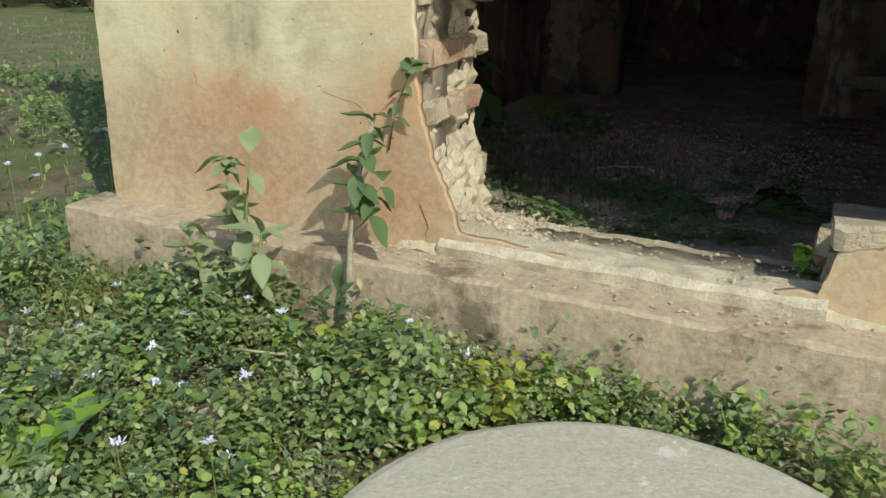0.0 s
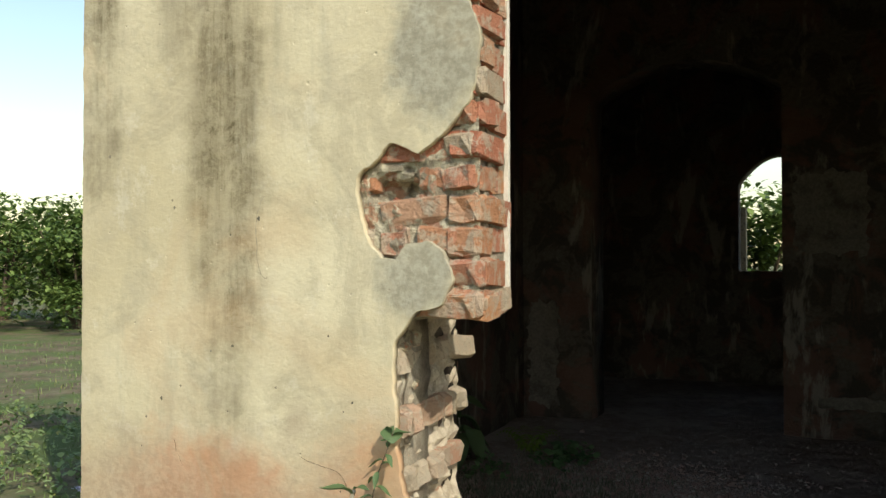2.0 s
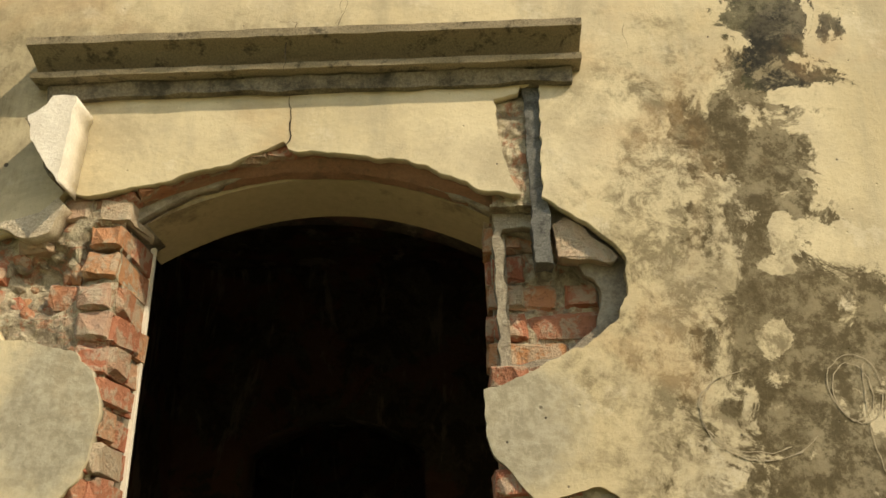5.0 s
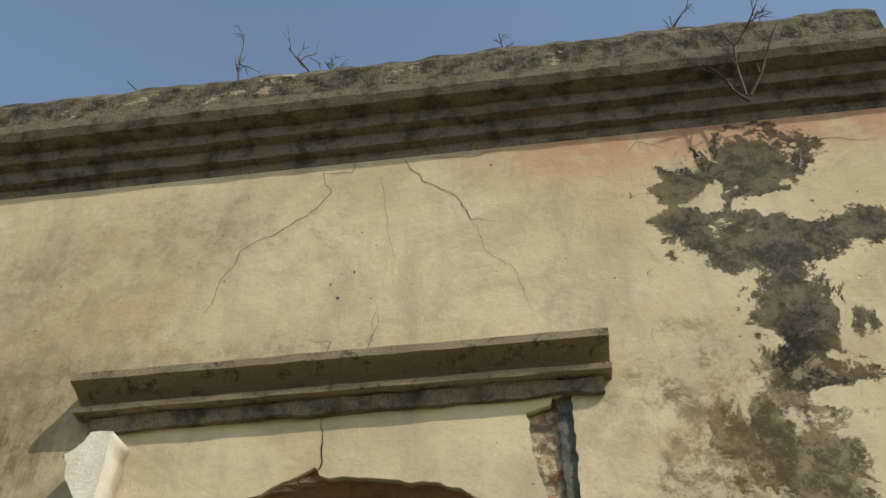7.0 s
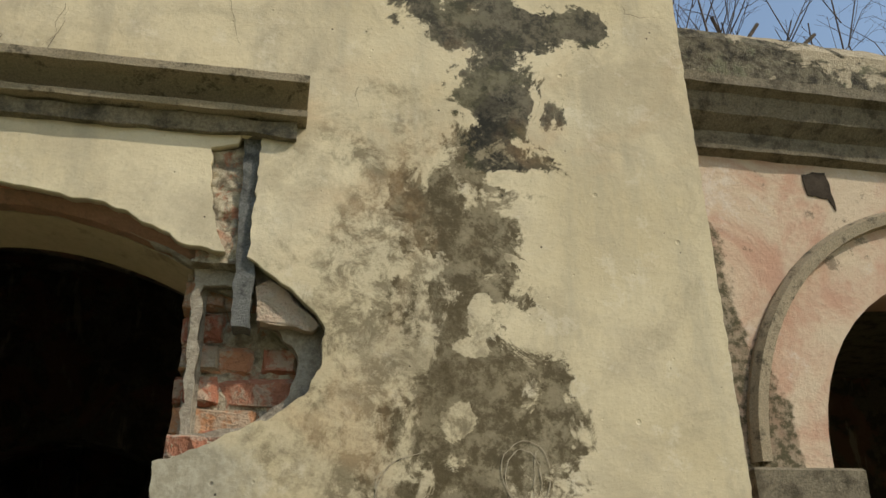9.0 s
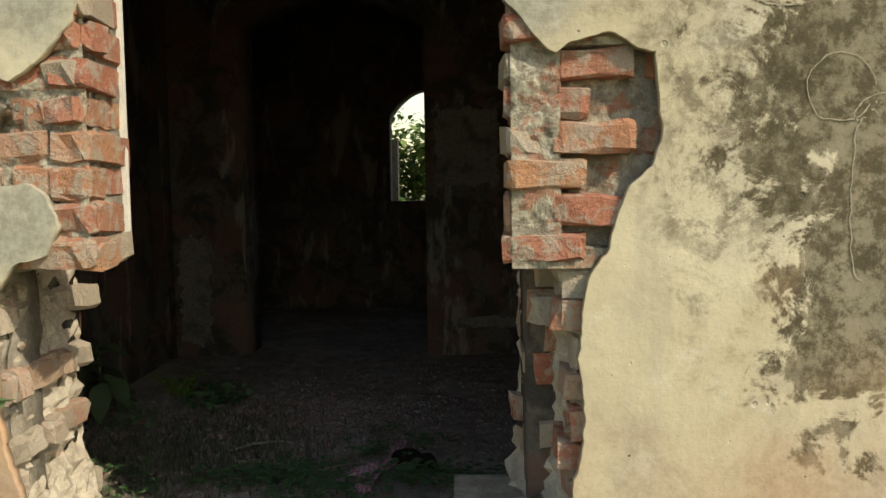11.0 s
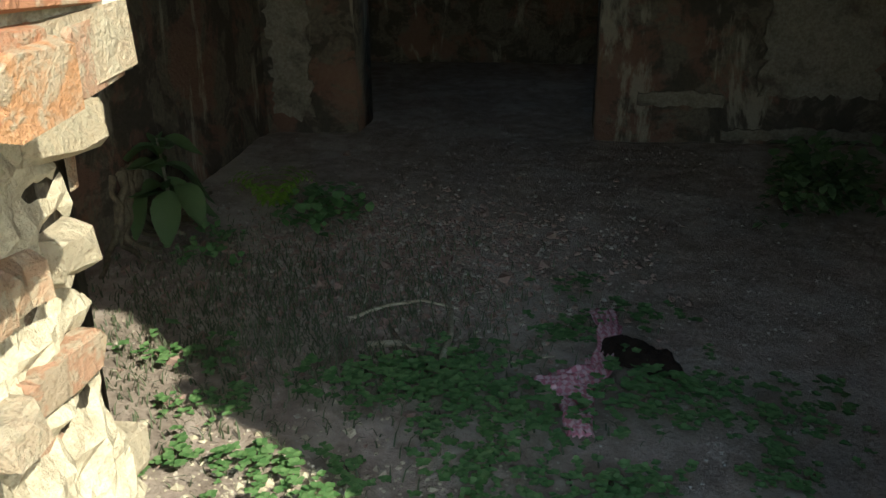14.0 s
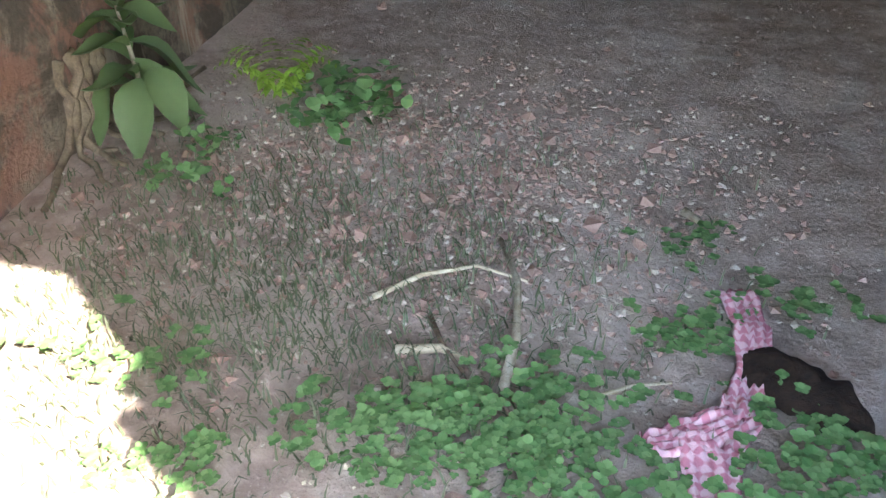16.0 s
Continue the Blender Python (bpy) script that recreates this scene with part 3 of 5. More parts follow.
pockets = [ragged([(hx + rx * math.cos(a * 0.7854), hz + rz * math.sin(a * 0.7854)) for a in range(8)], 0.02, 0.014, hx, True) for hx, hz, rx, rz in hollows]
pockets.append(ragged([(1.50, 2.46), (1.66, 2.48), (1.78, 2.58), (1.80, 2.70), (1.66, 2.88), (1.57, 2.92), (1.50, 2.92)], 0.03, 0.012, 7.0, True))
pockets.append(ragged([(1.53, 1.58), (1.70, 1.58), (1.79, 1.72), (1.81, 1.95), (1.72, 2.01), (1.66, 1.97), (1.53, 1.93)], 0.03, 0.012, 8.0, True))
pockets.append(ragged([(1.58, 2.96), (1.64, 2.96), (1.64, 3.40), (1.58, 3.40)], 0.03, 0.008, 3.0, True))
mesh_thing("mortar_bed", sheet("mortar_bed", outer, [ragged(frame_hole(-0.03, 1.63), 0.03, 0.014, 5.0, True)] + pockets, 2.385, 2.424, MORTAR), wall_front, "pale lime mortar between the bricks")
wall_edge = [(LEFT + 0.004 * noise.noise(Vector((0, 0, z * 0.9))) , 0.0 + z) for z in (ROOF_Z, 4.0, 3.4, 2.8, 2.2, 1.6, 1.0, 0.6, 0.40)]
skin_outline = ragged([(RIGHT, ROOF_Z), (LEFT, ROOF_Z)], 0.2, 0.0) + ragged([(LEFT, ROOF_Z), (LEFT, 0.42)], 0.03, 0.006, 1.0)[1:] + ragged([(RIGHT, 0.42), (RIGHT, ROOF_Z)], 0.03, 0.007, 4.0)[:-1]
mesh_thing("plaster", sheet("plaster", skin_outline, [broken], FACE, 2.335, PLASTER), wall_front, "cream lime plaster with black rain stains and cracks")
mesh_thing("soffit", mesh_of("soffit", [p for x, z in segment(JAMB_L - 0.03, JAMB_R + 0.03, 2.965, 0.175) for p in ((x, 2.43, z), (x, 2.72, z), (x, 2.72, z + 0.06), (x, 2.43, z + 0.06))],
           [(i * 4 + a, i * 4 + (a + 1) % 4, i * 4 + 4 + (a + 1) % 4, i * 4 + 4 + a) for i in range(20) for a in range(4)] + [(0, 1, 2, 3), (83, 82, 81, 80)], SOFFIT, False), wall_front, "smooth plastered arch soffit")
mesh_thing("reveal", mesh_of("reveal", *box_data(JAMB_L - 0.05, JAMB_L - 0.004, 2.58, 2.60, 1.50, 2.97), SUNLIT_EDGE), wall_front, "thin strip of reveal plaster, coloured sunlit white")

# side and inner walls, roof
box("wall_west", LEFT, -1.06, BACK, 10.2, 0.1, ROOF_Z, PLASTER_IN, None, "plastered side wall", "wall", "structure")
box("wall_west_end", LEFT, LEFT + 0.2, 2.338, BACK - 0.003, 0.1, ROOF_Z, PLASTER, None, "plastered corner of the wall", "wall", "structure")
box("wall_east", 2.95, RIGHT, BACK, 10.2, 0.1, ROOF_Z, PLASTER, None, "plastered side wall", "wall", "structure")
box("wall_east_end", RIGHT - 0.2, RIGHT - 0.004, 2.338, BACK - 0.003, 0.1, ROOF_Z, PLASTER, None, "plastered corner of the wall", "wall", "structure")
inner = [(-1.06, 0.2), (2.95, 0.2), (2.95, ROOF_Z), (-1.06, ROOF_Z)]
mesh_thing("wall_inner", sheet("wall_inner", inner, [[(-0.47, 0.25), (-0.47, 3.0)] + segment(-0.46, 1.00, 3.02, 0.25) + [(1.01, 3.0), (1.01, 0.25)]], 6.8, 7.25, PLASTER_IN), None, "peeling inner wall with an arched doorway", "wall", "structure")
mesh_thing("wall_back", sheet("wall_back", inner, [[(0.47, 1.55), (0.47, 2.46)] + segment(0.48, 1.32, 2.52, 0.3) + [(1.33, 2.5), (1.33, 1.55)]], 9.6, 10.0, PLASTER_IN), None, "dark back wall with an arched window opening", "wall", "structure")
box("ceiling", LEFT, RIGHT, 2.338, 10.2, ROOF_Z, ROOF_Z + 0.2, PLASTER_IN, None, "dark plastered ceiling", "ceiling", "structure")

# plinth and threshold
profile_run("plinth", LEFT - 0.09, RIGHT + 0.05, [(2.12, 0.0), (2.118, 0.30), (2.122, LEDGE_Z - 0.012), (2.135, LEDGE_Z), (2.338, LEDGE_Z + 0.008), (2.338, 0.0)], PLINTH, wall_front, 0.012, 0.03, "brown cement plinth with a worn ledge")
sill = field("threshold", -0.06, 1.62, 2.28, 2.98, 70, 30,
             lambda x, y: 0.515 - 0.10 * max(0.0, (y - 2.40)) / 0.5 + 0.008 * noise.noise(Vector((x * 4, y * 4, 1))) + 0.009 * noise.noise(Vector((x * 23, y * 23, 1))) + 0.05 * math.exp(-((x - 0.1) ** 2 / 0.05 + (y - 2.6) ** 2 / 0.1))
             - 0.06 * max(0.0, 1 - (y - 2.28) / (0.05 + 0.05 * noise.noise(Vector((x * 5, 0, 2))))), SILL)
mesh_thing("threshold", sill, wall_front, "dusty broken threshold of crumbled plaster")
profile_run("sill_edge", 0.10, 1.30, [(2.285, 0.44), (2.275, 0.50), (2.30, 0.522), (2.42, 0.53), (2.42, 0.44)], DUSTY, wall_front, 0.013, 0.018, "cracked edge of the threshold")

# mouldings of the front
cornice = [(2.34, 4.62), (2.30, 4.622), (2.295, 4.665), (2.26, 4.675), (2.25, 4.735), (2.21, 4.745), (2.205, 4.80), (2.14, 4.815), (2.12, 4.85), (2.118, 4.90), (2.34, 4.92)]
profile_run("cornice", LEFT - 0.16, RIGHT + 0.14, cornice, CORNICE, wall_front, 0.006, 0.04, "weathered stepped cornice, black with algae")
profile_run("parapet", LEFT - 0.1, RIGHT - 0.06, [(2.16, 4.915), (2.15, 5.07), (2.18, 5.13), (2.55, 5.14), (2.55, 4.915)], PARAPET, wall_front, 0.018, 0.03, "lichen-blackened parapet")
box("cornice_return", RIGHT - 0.01, RIGHT + 0.12, 2.345, 9.8, 4.64, 4.91, CORNICE, wall_front)
hood = [(2.34, 3.455), (2.225, 3.455), (2.218, 3.474), (2.285, 3.480), (2.282, 3.497), (2.25, 3.515), (2.21, 3.535), (2.165, 3.545), (2.16, 3.572), (2.20, 3.588), (2.34, 3.605)]
profile_run("hood_break", -0.03, 1.755, [(2.34, 3.40), (2.275, 3.402), (2.262, 3.452), (2.34, 3.454)], BROKEN, wall_front, 0.014, 0.018, "rough broken underside of the hood")
profile_run("hood", -0.075, 1.785, hood, HOOD, wall_front, 0.004, 0.03, "moulded hood over the opening, chipped and cracked")
ring = ragged([(0.125, 3.34), (0.05, 3.345), (0.035, 3.31), (-0.02, 3.27), (0.0, 3.20), (0.03, 3.14), (0.06, 3.09), (0.09, 3.06), (0.115, 3.02)], 0.016, 0.009, 6.0, True)
mesh_thing("architrave_fragment", sheet("architrave_fragment", ring, [], 2.17, 2.299, SUNLIT_EDGE), wall_front, "broken piece of architrave plaster, coloured sunlit white")
ring = ragged([(0.045, 3.335), (-0.045, 3.275), (0.075, 3.05), (0.09, 3.06), (0.02, 3.20)], 0.016, 0.012, 8.0, True)
mesh_thing("broken_face", sheet("broken_face", ring, [], 2.20, 2.298, BROKEN), wall_front, "dark broken side of the architrave piece")
mesh_thing("arch_stub", sheet("arch_stub", ragged([(-0.12, 2.93), (0.02, 2.965), (0.07, 3.02), (0.10, 3.0), (0.06, 2.90), (-0.02, 2.88)], 0.018, 0.01, 4.0, True), [], 2.27, 2.345, DUSTY), wall_front, "pale stub of broken arch plaster")

# ---- bricks in the broken places ----
def brick_mesh(length, deep, high, seed, material):
    r = random.Random(seed)
    verts, faces = [], []
    xs, e = (-0.5, -0.40, 0.05, 0.41, 0.5), 0.12
    for i, x in enumerate(xs):
        k = 0.90 if i in (0, 4) else 1.0
        for y, z in ((-0.5, -0.38), (-0.42, -0.5), (0.5, -0.5), (0.5, 0.5), (-0.40, 0.5), (-0.5, 0.36)):
            verts.append(((x + r.uniform(-e, e) * 0.12) * length, (y * k + r.uniform(-1, 1) * 0.075) * deep, (z * k + r.uniform(-1, 1) * 0.085) * high))
    for i in range(4):
        for j in range(6):
            a, b = i * 6 + j, i * 6 + (j + 1) % 6
            faces.append((a, a + 6, b + 6, b))
    faces += [tuple(range(6)), tuple(reversed(range(24, 30)))]
    return mesh_of("brick", verts, faces, material)


red = [brick_mesh(0.235, 0.115, 0.082, s, BRICK_RED) for s in range(6)]
red_short = [brick_mesh(0.115, 0.20, 0.084, s + 10, BRICK_RED) for s in range(6)]
pale = [brick_mesh(0.24, 0.115, 0.084, s + 20, BRICK_PALE) for s in range(6)]
pale_short = [brick_mesh(0.115, 0.22, 0.084, s + 30, BRICK_PALE) for s in range(6)]


def inside(x, z, ring):
    hit = False
    for (ax, az), (bx, bz) in zip(ring, ring[1:] + ring[:1]):
        if (az > z) != (bz > z) and x < (bx - ax) * (z - az) / (bz - az) + ax:
            hit = not hit
    return hit


def lay(me, x, y, z, turn=0.0, parent=wall_front):
    b = new("brick", me)
    b.parent = parent
    b.matrix_basis = pose(x, y, z, rng.uniform(-4, 4), rng.uniform(-4, 4), turn + rng.uniform(-5, 5)) @ Matrix.Diagonal((rng.uniform(0.90, 1.04), 1, rng.uniform(0.92, 1.16), 1))
    return b


PITCH = 0.100
for row in range(26):
    z = 0.60 + row * PITCH
    for side, run in ((-1, (-0.26, 0.33)), (1, (1.42, 2.0))):
        if z < 1.46:
            continue
        # from the corner outwards, headers and stretchers in turn
        x, out = (JAMB_L + 0.008, -1) if side < 0 else (JAMB_R - 0.012, 1)
        header = row % 2 == 0
        while abs(x - (JAMB_L if side < 0 else JAMB_R)) < 0.52:
            length = 0.118 if header else 0.238
            cx = x + out * length / 2
            near = any(inside(px, pz, broken) for px in (cx - length * 0.45, cx, cx + length * 0.45) for pz in (z - 0.03, z + 0.03))
            hollow = any(((cx - hx) / rx) ** 2 + ((z - hz) / rz) ** 2 < 1 for hx, hz, rx, rz in hollows)
            if near and z < 3.02 and not hollow:
                corner = abs(x - (JAMB_L if side < 0 else JAMB_R)) < 0.05
                sunk = 0.004 + rng.random() ** 2 * 0.03
                if side > 0:
                    sunk += rng.choice((0.115, 0.13, 0.15)) if z > 2.47 else (rng.choice((0.05, 0.08)) if abs(x - JAMB_R) > 0.16 else 0.0)
                me = rng.choice(red_short if header else red)
                lay(me, cx + (rng.uniform(-0.004, 0.004) if corner else 0), FACE + 0.016 + sunk + (0.10 if header else 0.0575), z)
            x += out * (length + rng.uniform(0.010, 0.018))
            header = not header if abs(x - (JAMB_L if side < 0 else JAMB_R)) < 0.3 else rng.random() < 0.5
    # reveal behind the corner
    if 1.46 < z < 2.95:
        for y in (2.46, 2.56):
            lay(rng.choice(red_short), JAMB_L - 0.066 + rng.uniform(-0.012, 0.004), y - 0.04, z)
            lay(rng.choice(red_short), JAMB_R + 0.066 + rng.uniform(-0.004, 0.008), y - 0.04 + (0.13 if z > 2.45 else 0.04), z)
    # toothed jambs below, where the corner has fallen out
    if z < 1.47:
        y = 2.40
        while y < 2.98:
            deep = rng.choice((0.118, 0.238))
            tooth = ((rng.uniform(-0.02, 0.04) if row % 2 else rng.uniform(-0.09, -0.03)) if z > 0.85 else rng.uniform(-0.05, 0.0) + (0.9 - z) * 0.12)
            me = rng.choice(pale_short) if deep < 0.2 else rng.choice(pale)
            if deep < 0.2:
                lay(me, -0.12 + tooth + rng.uniform(-0.01, 0.01) - (y - 2.4) * 0.08, y, z, 90)
            else:
                lay(me, -0.085 + tooth - (y - 2.4) * 0.08, y + 0.06, z, 90)
            y += deep + 0.012
        y = 2.40
        while y < 2.98 and z > 0.72:
            deep = rng.choice((0.118, 0.238))
            tooth = rng.uniform(-0.02, 0.03) if row % 2 else rng.uniform(0.03, 0.09)
            kind_red = rng.random() < 0.4
            if deep < 0.2:
                lay(rng.choice(red_short if kind_red else pale_short), 1.675 + tooth - (y - 2.4) * 0.22, y, z, 90)
            else:
                lay(rng.choice(red if kind_red else pale), 1.64 + tooth - (y - 2.4) * 0.22, y + 0.06, z, 90)
            y += deep + 0.012
for jx, slope, s in ((-0.035, -0.08, 1), (1.64, -0.22, -1)):
    v = [(jx + slope * (2.36 + 0.62 * i / 24 - 2.4) + s * (0.030 * noise.noise(Vector((i * 0.3, jx, k * 0.5))) + 0.022 * noise.noise(Vector((i * 0.8, jx, k * 1.1))) + 0.010 * noise.noise(Vector((i * 2.1, jx, k * 2.3)))) + s * 0.10 * max(0.0, 1 - k / 16), 2.36 + 0.62 * i / 24, 0.42 + 1.06 * k / 44) for k in range(45) for i in range(25)]
    mesh_thing("jamb_mortar", mesh_of("jamb_mortar", v, [(k * 25 + i, k * 25 + i + 1, (k + 1) * 25 + i + 1, (k + 1) * 25 + i) for k in range(44) for i in range(24)], DUSTY), wall_front, "crumbling lime mortar of the torn jamb")
# bricks that still hang under the left corner
for k, x in enumerate((0.19, 0.05)):
    lay(rng.choice(red), x, 2.40 + 0.03 * k, 1.492)
    lay(rng.choice(pale), x - 0.02, 2.52, 1.492)
# rough mortar and crumbled brick behind the torn plaster
def depth_at(x, z):
    y = 2.338 + 0.016 * noise.noise(Vector((x * 13, 1, z * 13))) + 0.009 * noise.noise(Vector((x * 37, 4, z * 37)))
    for hx, hz, rx, rz in hollows:
        y += 0.085 * max(0.0, 1 - ((x - hx) / rx) ** 2 - ((z - hz) / rz) ** 2)
    if x > 1.40 and 2.42 < z < 2.97:
        y += 0.13 * min(1.0, (z - 2.42) / 0.06)
    if x > 1.60 and 1.5 < z < 2.05:
        y += 0.05
    return y


for x0, x1, z0, z1 in ((-0.22, JAMB_L - 0.012, 1.47, 3.10), (JAMB_R + 0.010, 1.92, 1.44, 2.98), (1.47, 1.60, 2.98, 3.43)):
    nx, nz = int((x1 - x0) / 0.009), int((z1 - z0) / 0.009)
    v = [(x0 + (x1 - x0) * i / nx, depth_at(x0 + (x1 - x0) * i / nx, z0 + (z1 - z0) * k / nz), z0 + (z1 - z0) * k / nz) for k in range(nz + 1) for i in range(nx + 1)]
    mesh_thing("rubble_fill", mesh_of("rubble_fill", v, [(k * (nx + 1) + i, k * (nx + 1) + i + 1, (k + 1) * (nx + 1) + i + 1, (k + 1) * (nx + 1) + i) for k in range(nz) for i in range(nx)], RUBBLE), wall_front, "rough mortar and crumbled brick behind the torn plaster")


def stone_mesh(seed, material):
    r = random.Random(seed)
    bm = bmesh.new()
    bmesh.ops.create_icosphere(bm, subdivisions=1, radius=0.5)
    for v in bm.verts:
        v.co *= r.uniform(0.75, 1.2)
    me = bpy.data.meshes.new("stone")
    bm.to_mesh(me)
    bm.free()
    me.materials.append(material)
    return me


stones = [stone_mesh(k, RUBBLE if k % 3 else BRICK_RED) for k in range(9)]
for k in range(60):
    hx, hz, rx, rz = hollows[1 + (k % 3 > 1)] if k < 42 else hollows[0]
    a, q = rng.uniform(0, 6.28), rng.random() ** 0.5
    x, z = hx + rx * 0.95 * q * math.cos(a), hz + rz * 0.95 * q * math.sin(a)
    b = new("stone", stones[k % 9])
    b.parent = wall_front
    size = rng.uniform(0.025, 0.065)
    b.matrix_basis = pose(x, depth_at(x, z) + 0.004, z, rng.uniform(0, 90), rng.uniform(0, 90), 0) @ Matrix.Diagonal((size * 1.3, size, size * 0.9, 1))
for k in range(36):
    # crumbs wedged along the torn jambs
    s = -1 if k % 2 else 1
    z = rng.uniform(0.62, 1.42)
    b = new("stone", stones[k % 9])
    b.parent = wall_front
    size = rng.uniform(0.03, 0.07)
    b.matrix_basis = pose(-0.035 + rng.uniform(-0.03, 0.02) if s < 0 else 1.64 + rng.uniform(-0.01, 0.04), rng.uniform(2.38, 2.5), z, rng.uniform(0, 90), rng.uniform(0, 90), 0) @ Matrix.Diagonal((size, size * 1.2, size * 0.9, 1))


def rough_slab(name, ring, y0, y1, material, label, wear=0.012):
    """A broken slab of a ragged outline, its faces uneven."""
    me = sheet(name, ragged(ring, 0.018, 0.008, ring[0][0] * 9, True), [], y0, y1, material)
    bm = bmesh.new()
    bm.from_mesh(me)
    bmesh.ops.triangulate(bm, faces=bm.faces)
    bmesh.ops.subdivide_edges(bm, edges=[e for e in bm.edges if e.calc_length() > 0.03], cuts=2)
    for v in bm.verts:
        v.co += noise.noise_vector(v.co * 24) * wear
    bm.to_mesh(me)
    bm.free()
    return mesh_thing(name, me, wall_front, label)


# grey cement strip left in the slot beside the lintel
rough_slab("cement_strip", [(1.594, 2.76), (1.650, 2.76), (1.652, 3.42), (1.592, 3.42)], 2.318, 2.40, LICHEN_GREY, "grey mossy cement strip", 0.006)
rough_slab("plaster_remnant", [(1.66, 2.90), (1.70, 2.93), (1.855, 2.79), (1.84, 2.765), (1.67, 2.79)], 2.34, 2.41, BRICK_PALE, "pale brick end under the torn plaster", 0.006)
# underside of the brick arch between the plaster and the soffit
band = segment(JAMB_L - 0.12, JAMB_R + 0.06, 2.955, 0.185, 40)
rows_y = ((2.425, 0.002), (2.39, 0.010), (2.36, 0.026), (2.338, 0.045), (2.339, 0.13))
v = [(x, y + 0.006 * noise.noise(Vector((x * 15, j, 0))), z + dz + 0.008 * noise.noise(Vector((x * 11, j * 0.7, 2))) + 0.004 * noise.noise(Vector((x * 45, j, 2)))) for x, z in band for j, (y, dz) in enumerate(rows_y)]
mesh_thing("arch_underside", mesh_of("arch_underside", v, [(i * 5 + j, i * 5 + j + 1, i * 5 + j + 6, i * 5 + j + 5) for i in range(40) for j in range(4)], BROWN_BRICK), wall_front, "dusty brown brick underside of the arch")
# the arch ring
ring = segment(JAMB_L - 0.1, JAMB_R + 0.12, 2.985, 0.20, 13)
for (ax, az), (bx, bz) in zip(ring, ring[1:]):
    b = new("brick", rng.choice(red_short))
    b.parent = wall_front
    b.matrix_basis = pose((ax + bx) / 2, 2.43 + rng.uniform(-0.006, 0.01), (az + bz) / 2 + 0.035, 0, -math.degrees(math.atan2(bz - az, bx - ax)) + rng.uniform(-2, 2), 0)
# loose bricks at the foot of the right jamb
for x, y, z, turn in ((1.40, 2.39, 0.70, 4), (1.37, 2.60, 0.60, -8), (1.36, 2.80, 0.52, 20)):
    lay(rng.choice(pale), x, y, z, turn)
box("footing", 1.28, 1.66, 2.38, 2.96, 0.30, 0.64, MORTAR, wall_front, "rough stump of broken masonry")

# ---- the lower wing ----
WY = 2.76
wing_holes = [[(cx + 0.8, 0.3), (cx - 0.8, 0.3)] + [(cx - 0.8 * math.cos(math.pi * i / 24), 2.48 + 0.8 * math.sin(math.pi * i / 24)) for i in range(25)] for cx in (4.66, 7.1)]
wing = mesh_thing("wall_wing", sheet("wall_wing", [(RIGHT + 0.002, 0.1), (9.0, 0.1), (9.0, 4.0), (RIGHT + 0.002, 4.0)], wing_holes, WY, WY + 0.45, PINK), None, "lower arcaded wing with pink limewash and black stains", "wall", "structure")
for cx in (4.66, 7.1):
    v, f = [], []
    for i in range(41):
        a = math.pi * i / 40
        for r, y in ((1.08, WY + 0.002), (1.085, WY - 0.045), (1.13, WY - 0.05), (1.15, WY - 0.02), (1.15, WY + 0.002)):
            v.append((cx - r * math.cos(a), y, 2.46 + r * math.sin(a)))
    f = [(i * 5 + j, i * 5 + j + 1, i * 5 + j + 6, i * 5 + j + 5) for i in range(40) for j in range(4)]
    mesh_thing("arch_moulding", mesh_of("arch_moulding", v, f, HOOD), wing, "raised arch moulding")
    for s in (-1, 1):
        x = cx + s * 0.98
        v, f = [], []
        for z, r in ((2.10, 0.18), (2.14, 0.20), (2.20, 0.20), (2.22, 0.185), (2.30, 0.19), (2.31, 0.225), (2.42, 0.23), (2.43, 0.22)):
            v += [(x - r, WY - 0.06 - (r - 0.18), z), (x + r, WY - 0.06 - (r - 0.18), z), (x + r, WY + 0.5, z), (x - r, WY + 0.5, z)]
        f = [(i * 4 + j, i * 4 + (j + 1) % 4, i * 4 + 4 + (j + 1) % 4, i * 4 + 4 + j) for i in range(7) for j in range(4)] + [(3, 2, 1, 0), (28, 29, 30, 31)]
        mesh_thing("impost", mesh_of("impost", v, f, CORNICE), wing, "mossy impost block")
profile_run("wing_cornice", RIGHT + 0.004, 9.0, [(WY + 0.02, 3.78), (WY - 0.05, 3.80), (WY - 0.06, 3.88), (WY - 0.13, 3.93), (WY - 0.16, 4.01), (WY - 0.20, 4.03), (WY - 0.20, 4.08), (WY + 0.02, 4.09)], CORNICE, wing, 0.006, 0.06, "dark stepped cornice")
profile_run("wing_parapet", RIGHT + 0.004, 9.0, [(WY - 0.15, 4.085), (WY - 0.155, 4.30), (WY - 0.13, 4.36), (WY + 0.2, 4.37), (WY + 0.2, 4.085)], WING_TOP, wing, 0.014, 0.05, "blackened parapet with pale patches")
# no real recess: a near-black slab gives the hole its shade
rough_slab("wall_hole", [(3.99, 3.74), (4.11, 3.75), (4.13, 3.56), (4.10, 3.62), (4.00, 3.63)], WY - 0.006, WY + 0.02, GAP_SHADE, "hole where plaster has fallen, its shade a dark slab", 0.003)
box("wing_roof", RIGHT + 0.004, 9.0, WY + 0.455, 9.5, 3.9, 4.1, CORNICE, wing)
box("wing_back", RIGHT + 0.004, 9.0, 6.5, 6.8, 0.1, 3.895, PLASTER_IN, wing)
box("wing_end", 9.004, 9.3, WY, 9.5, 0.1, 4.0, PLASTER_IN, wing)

box("garden_pier", 0.27, 0.44, 11.2, 11.45, 0.1, 2.35, HOOD, None, "pale weathered masonry pier behind the window", "pier")

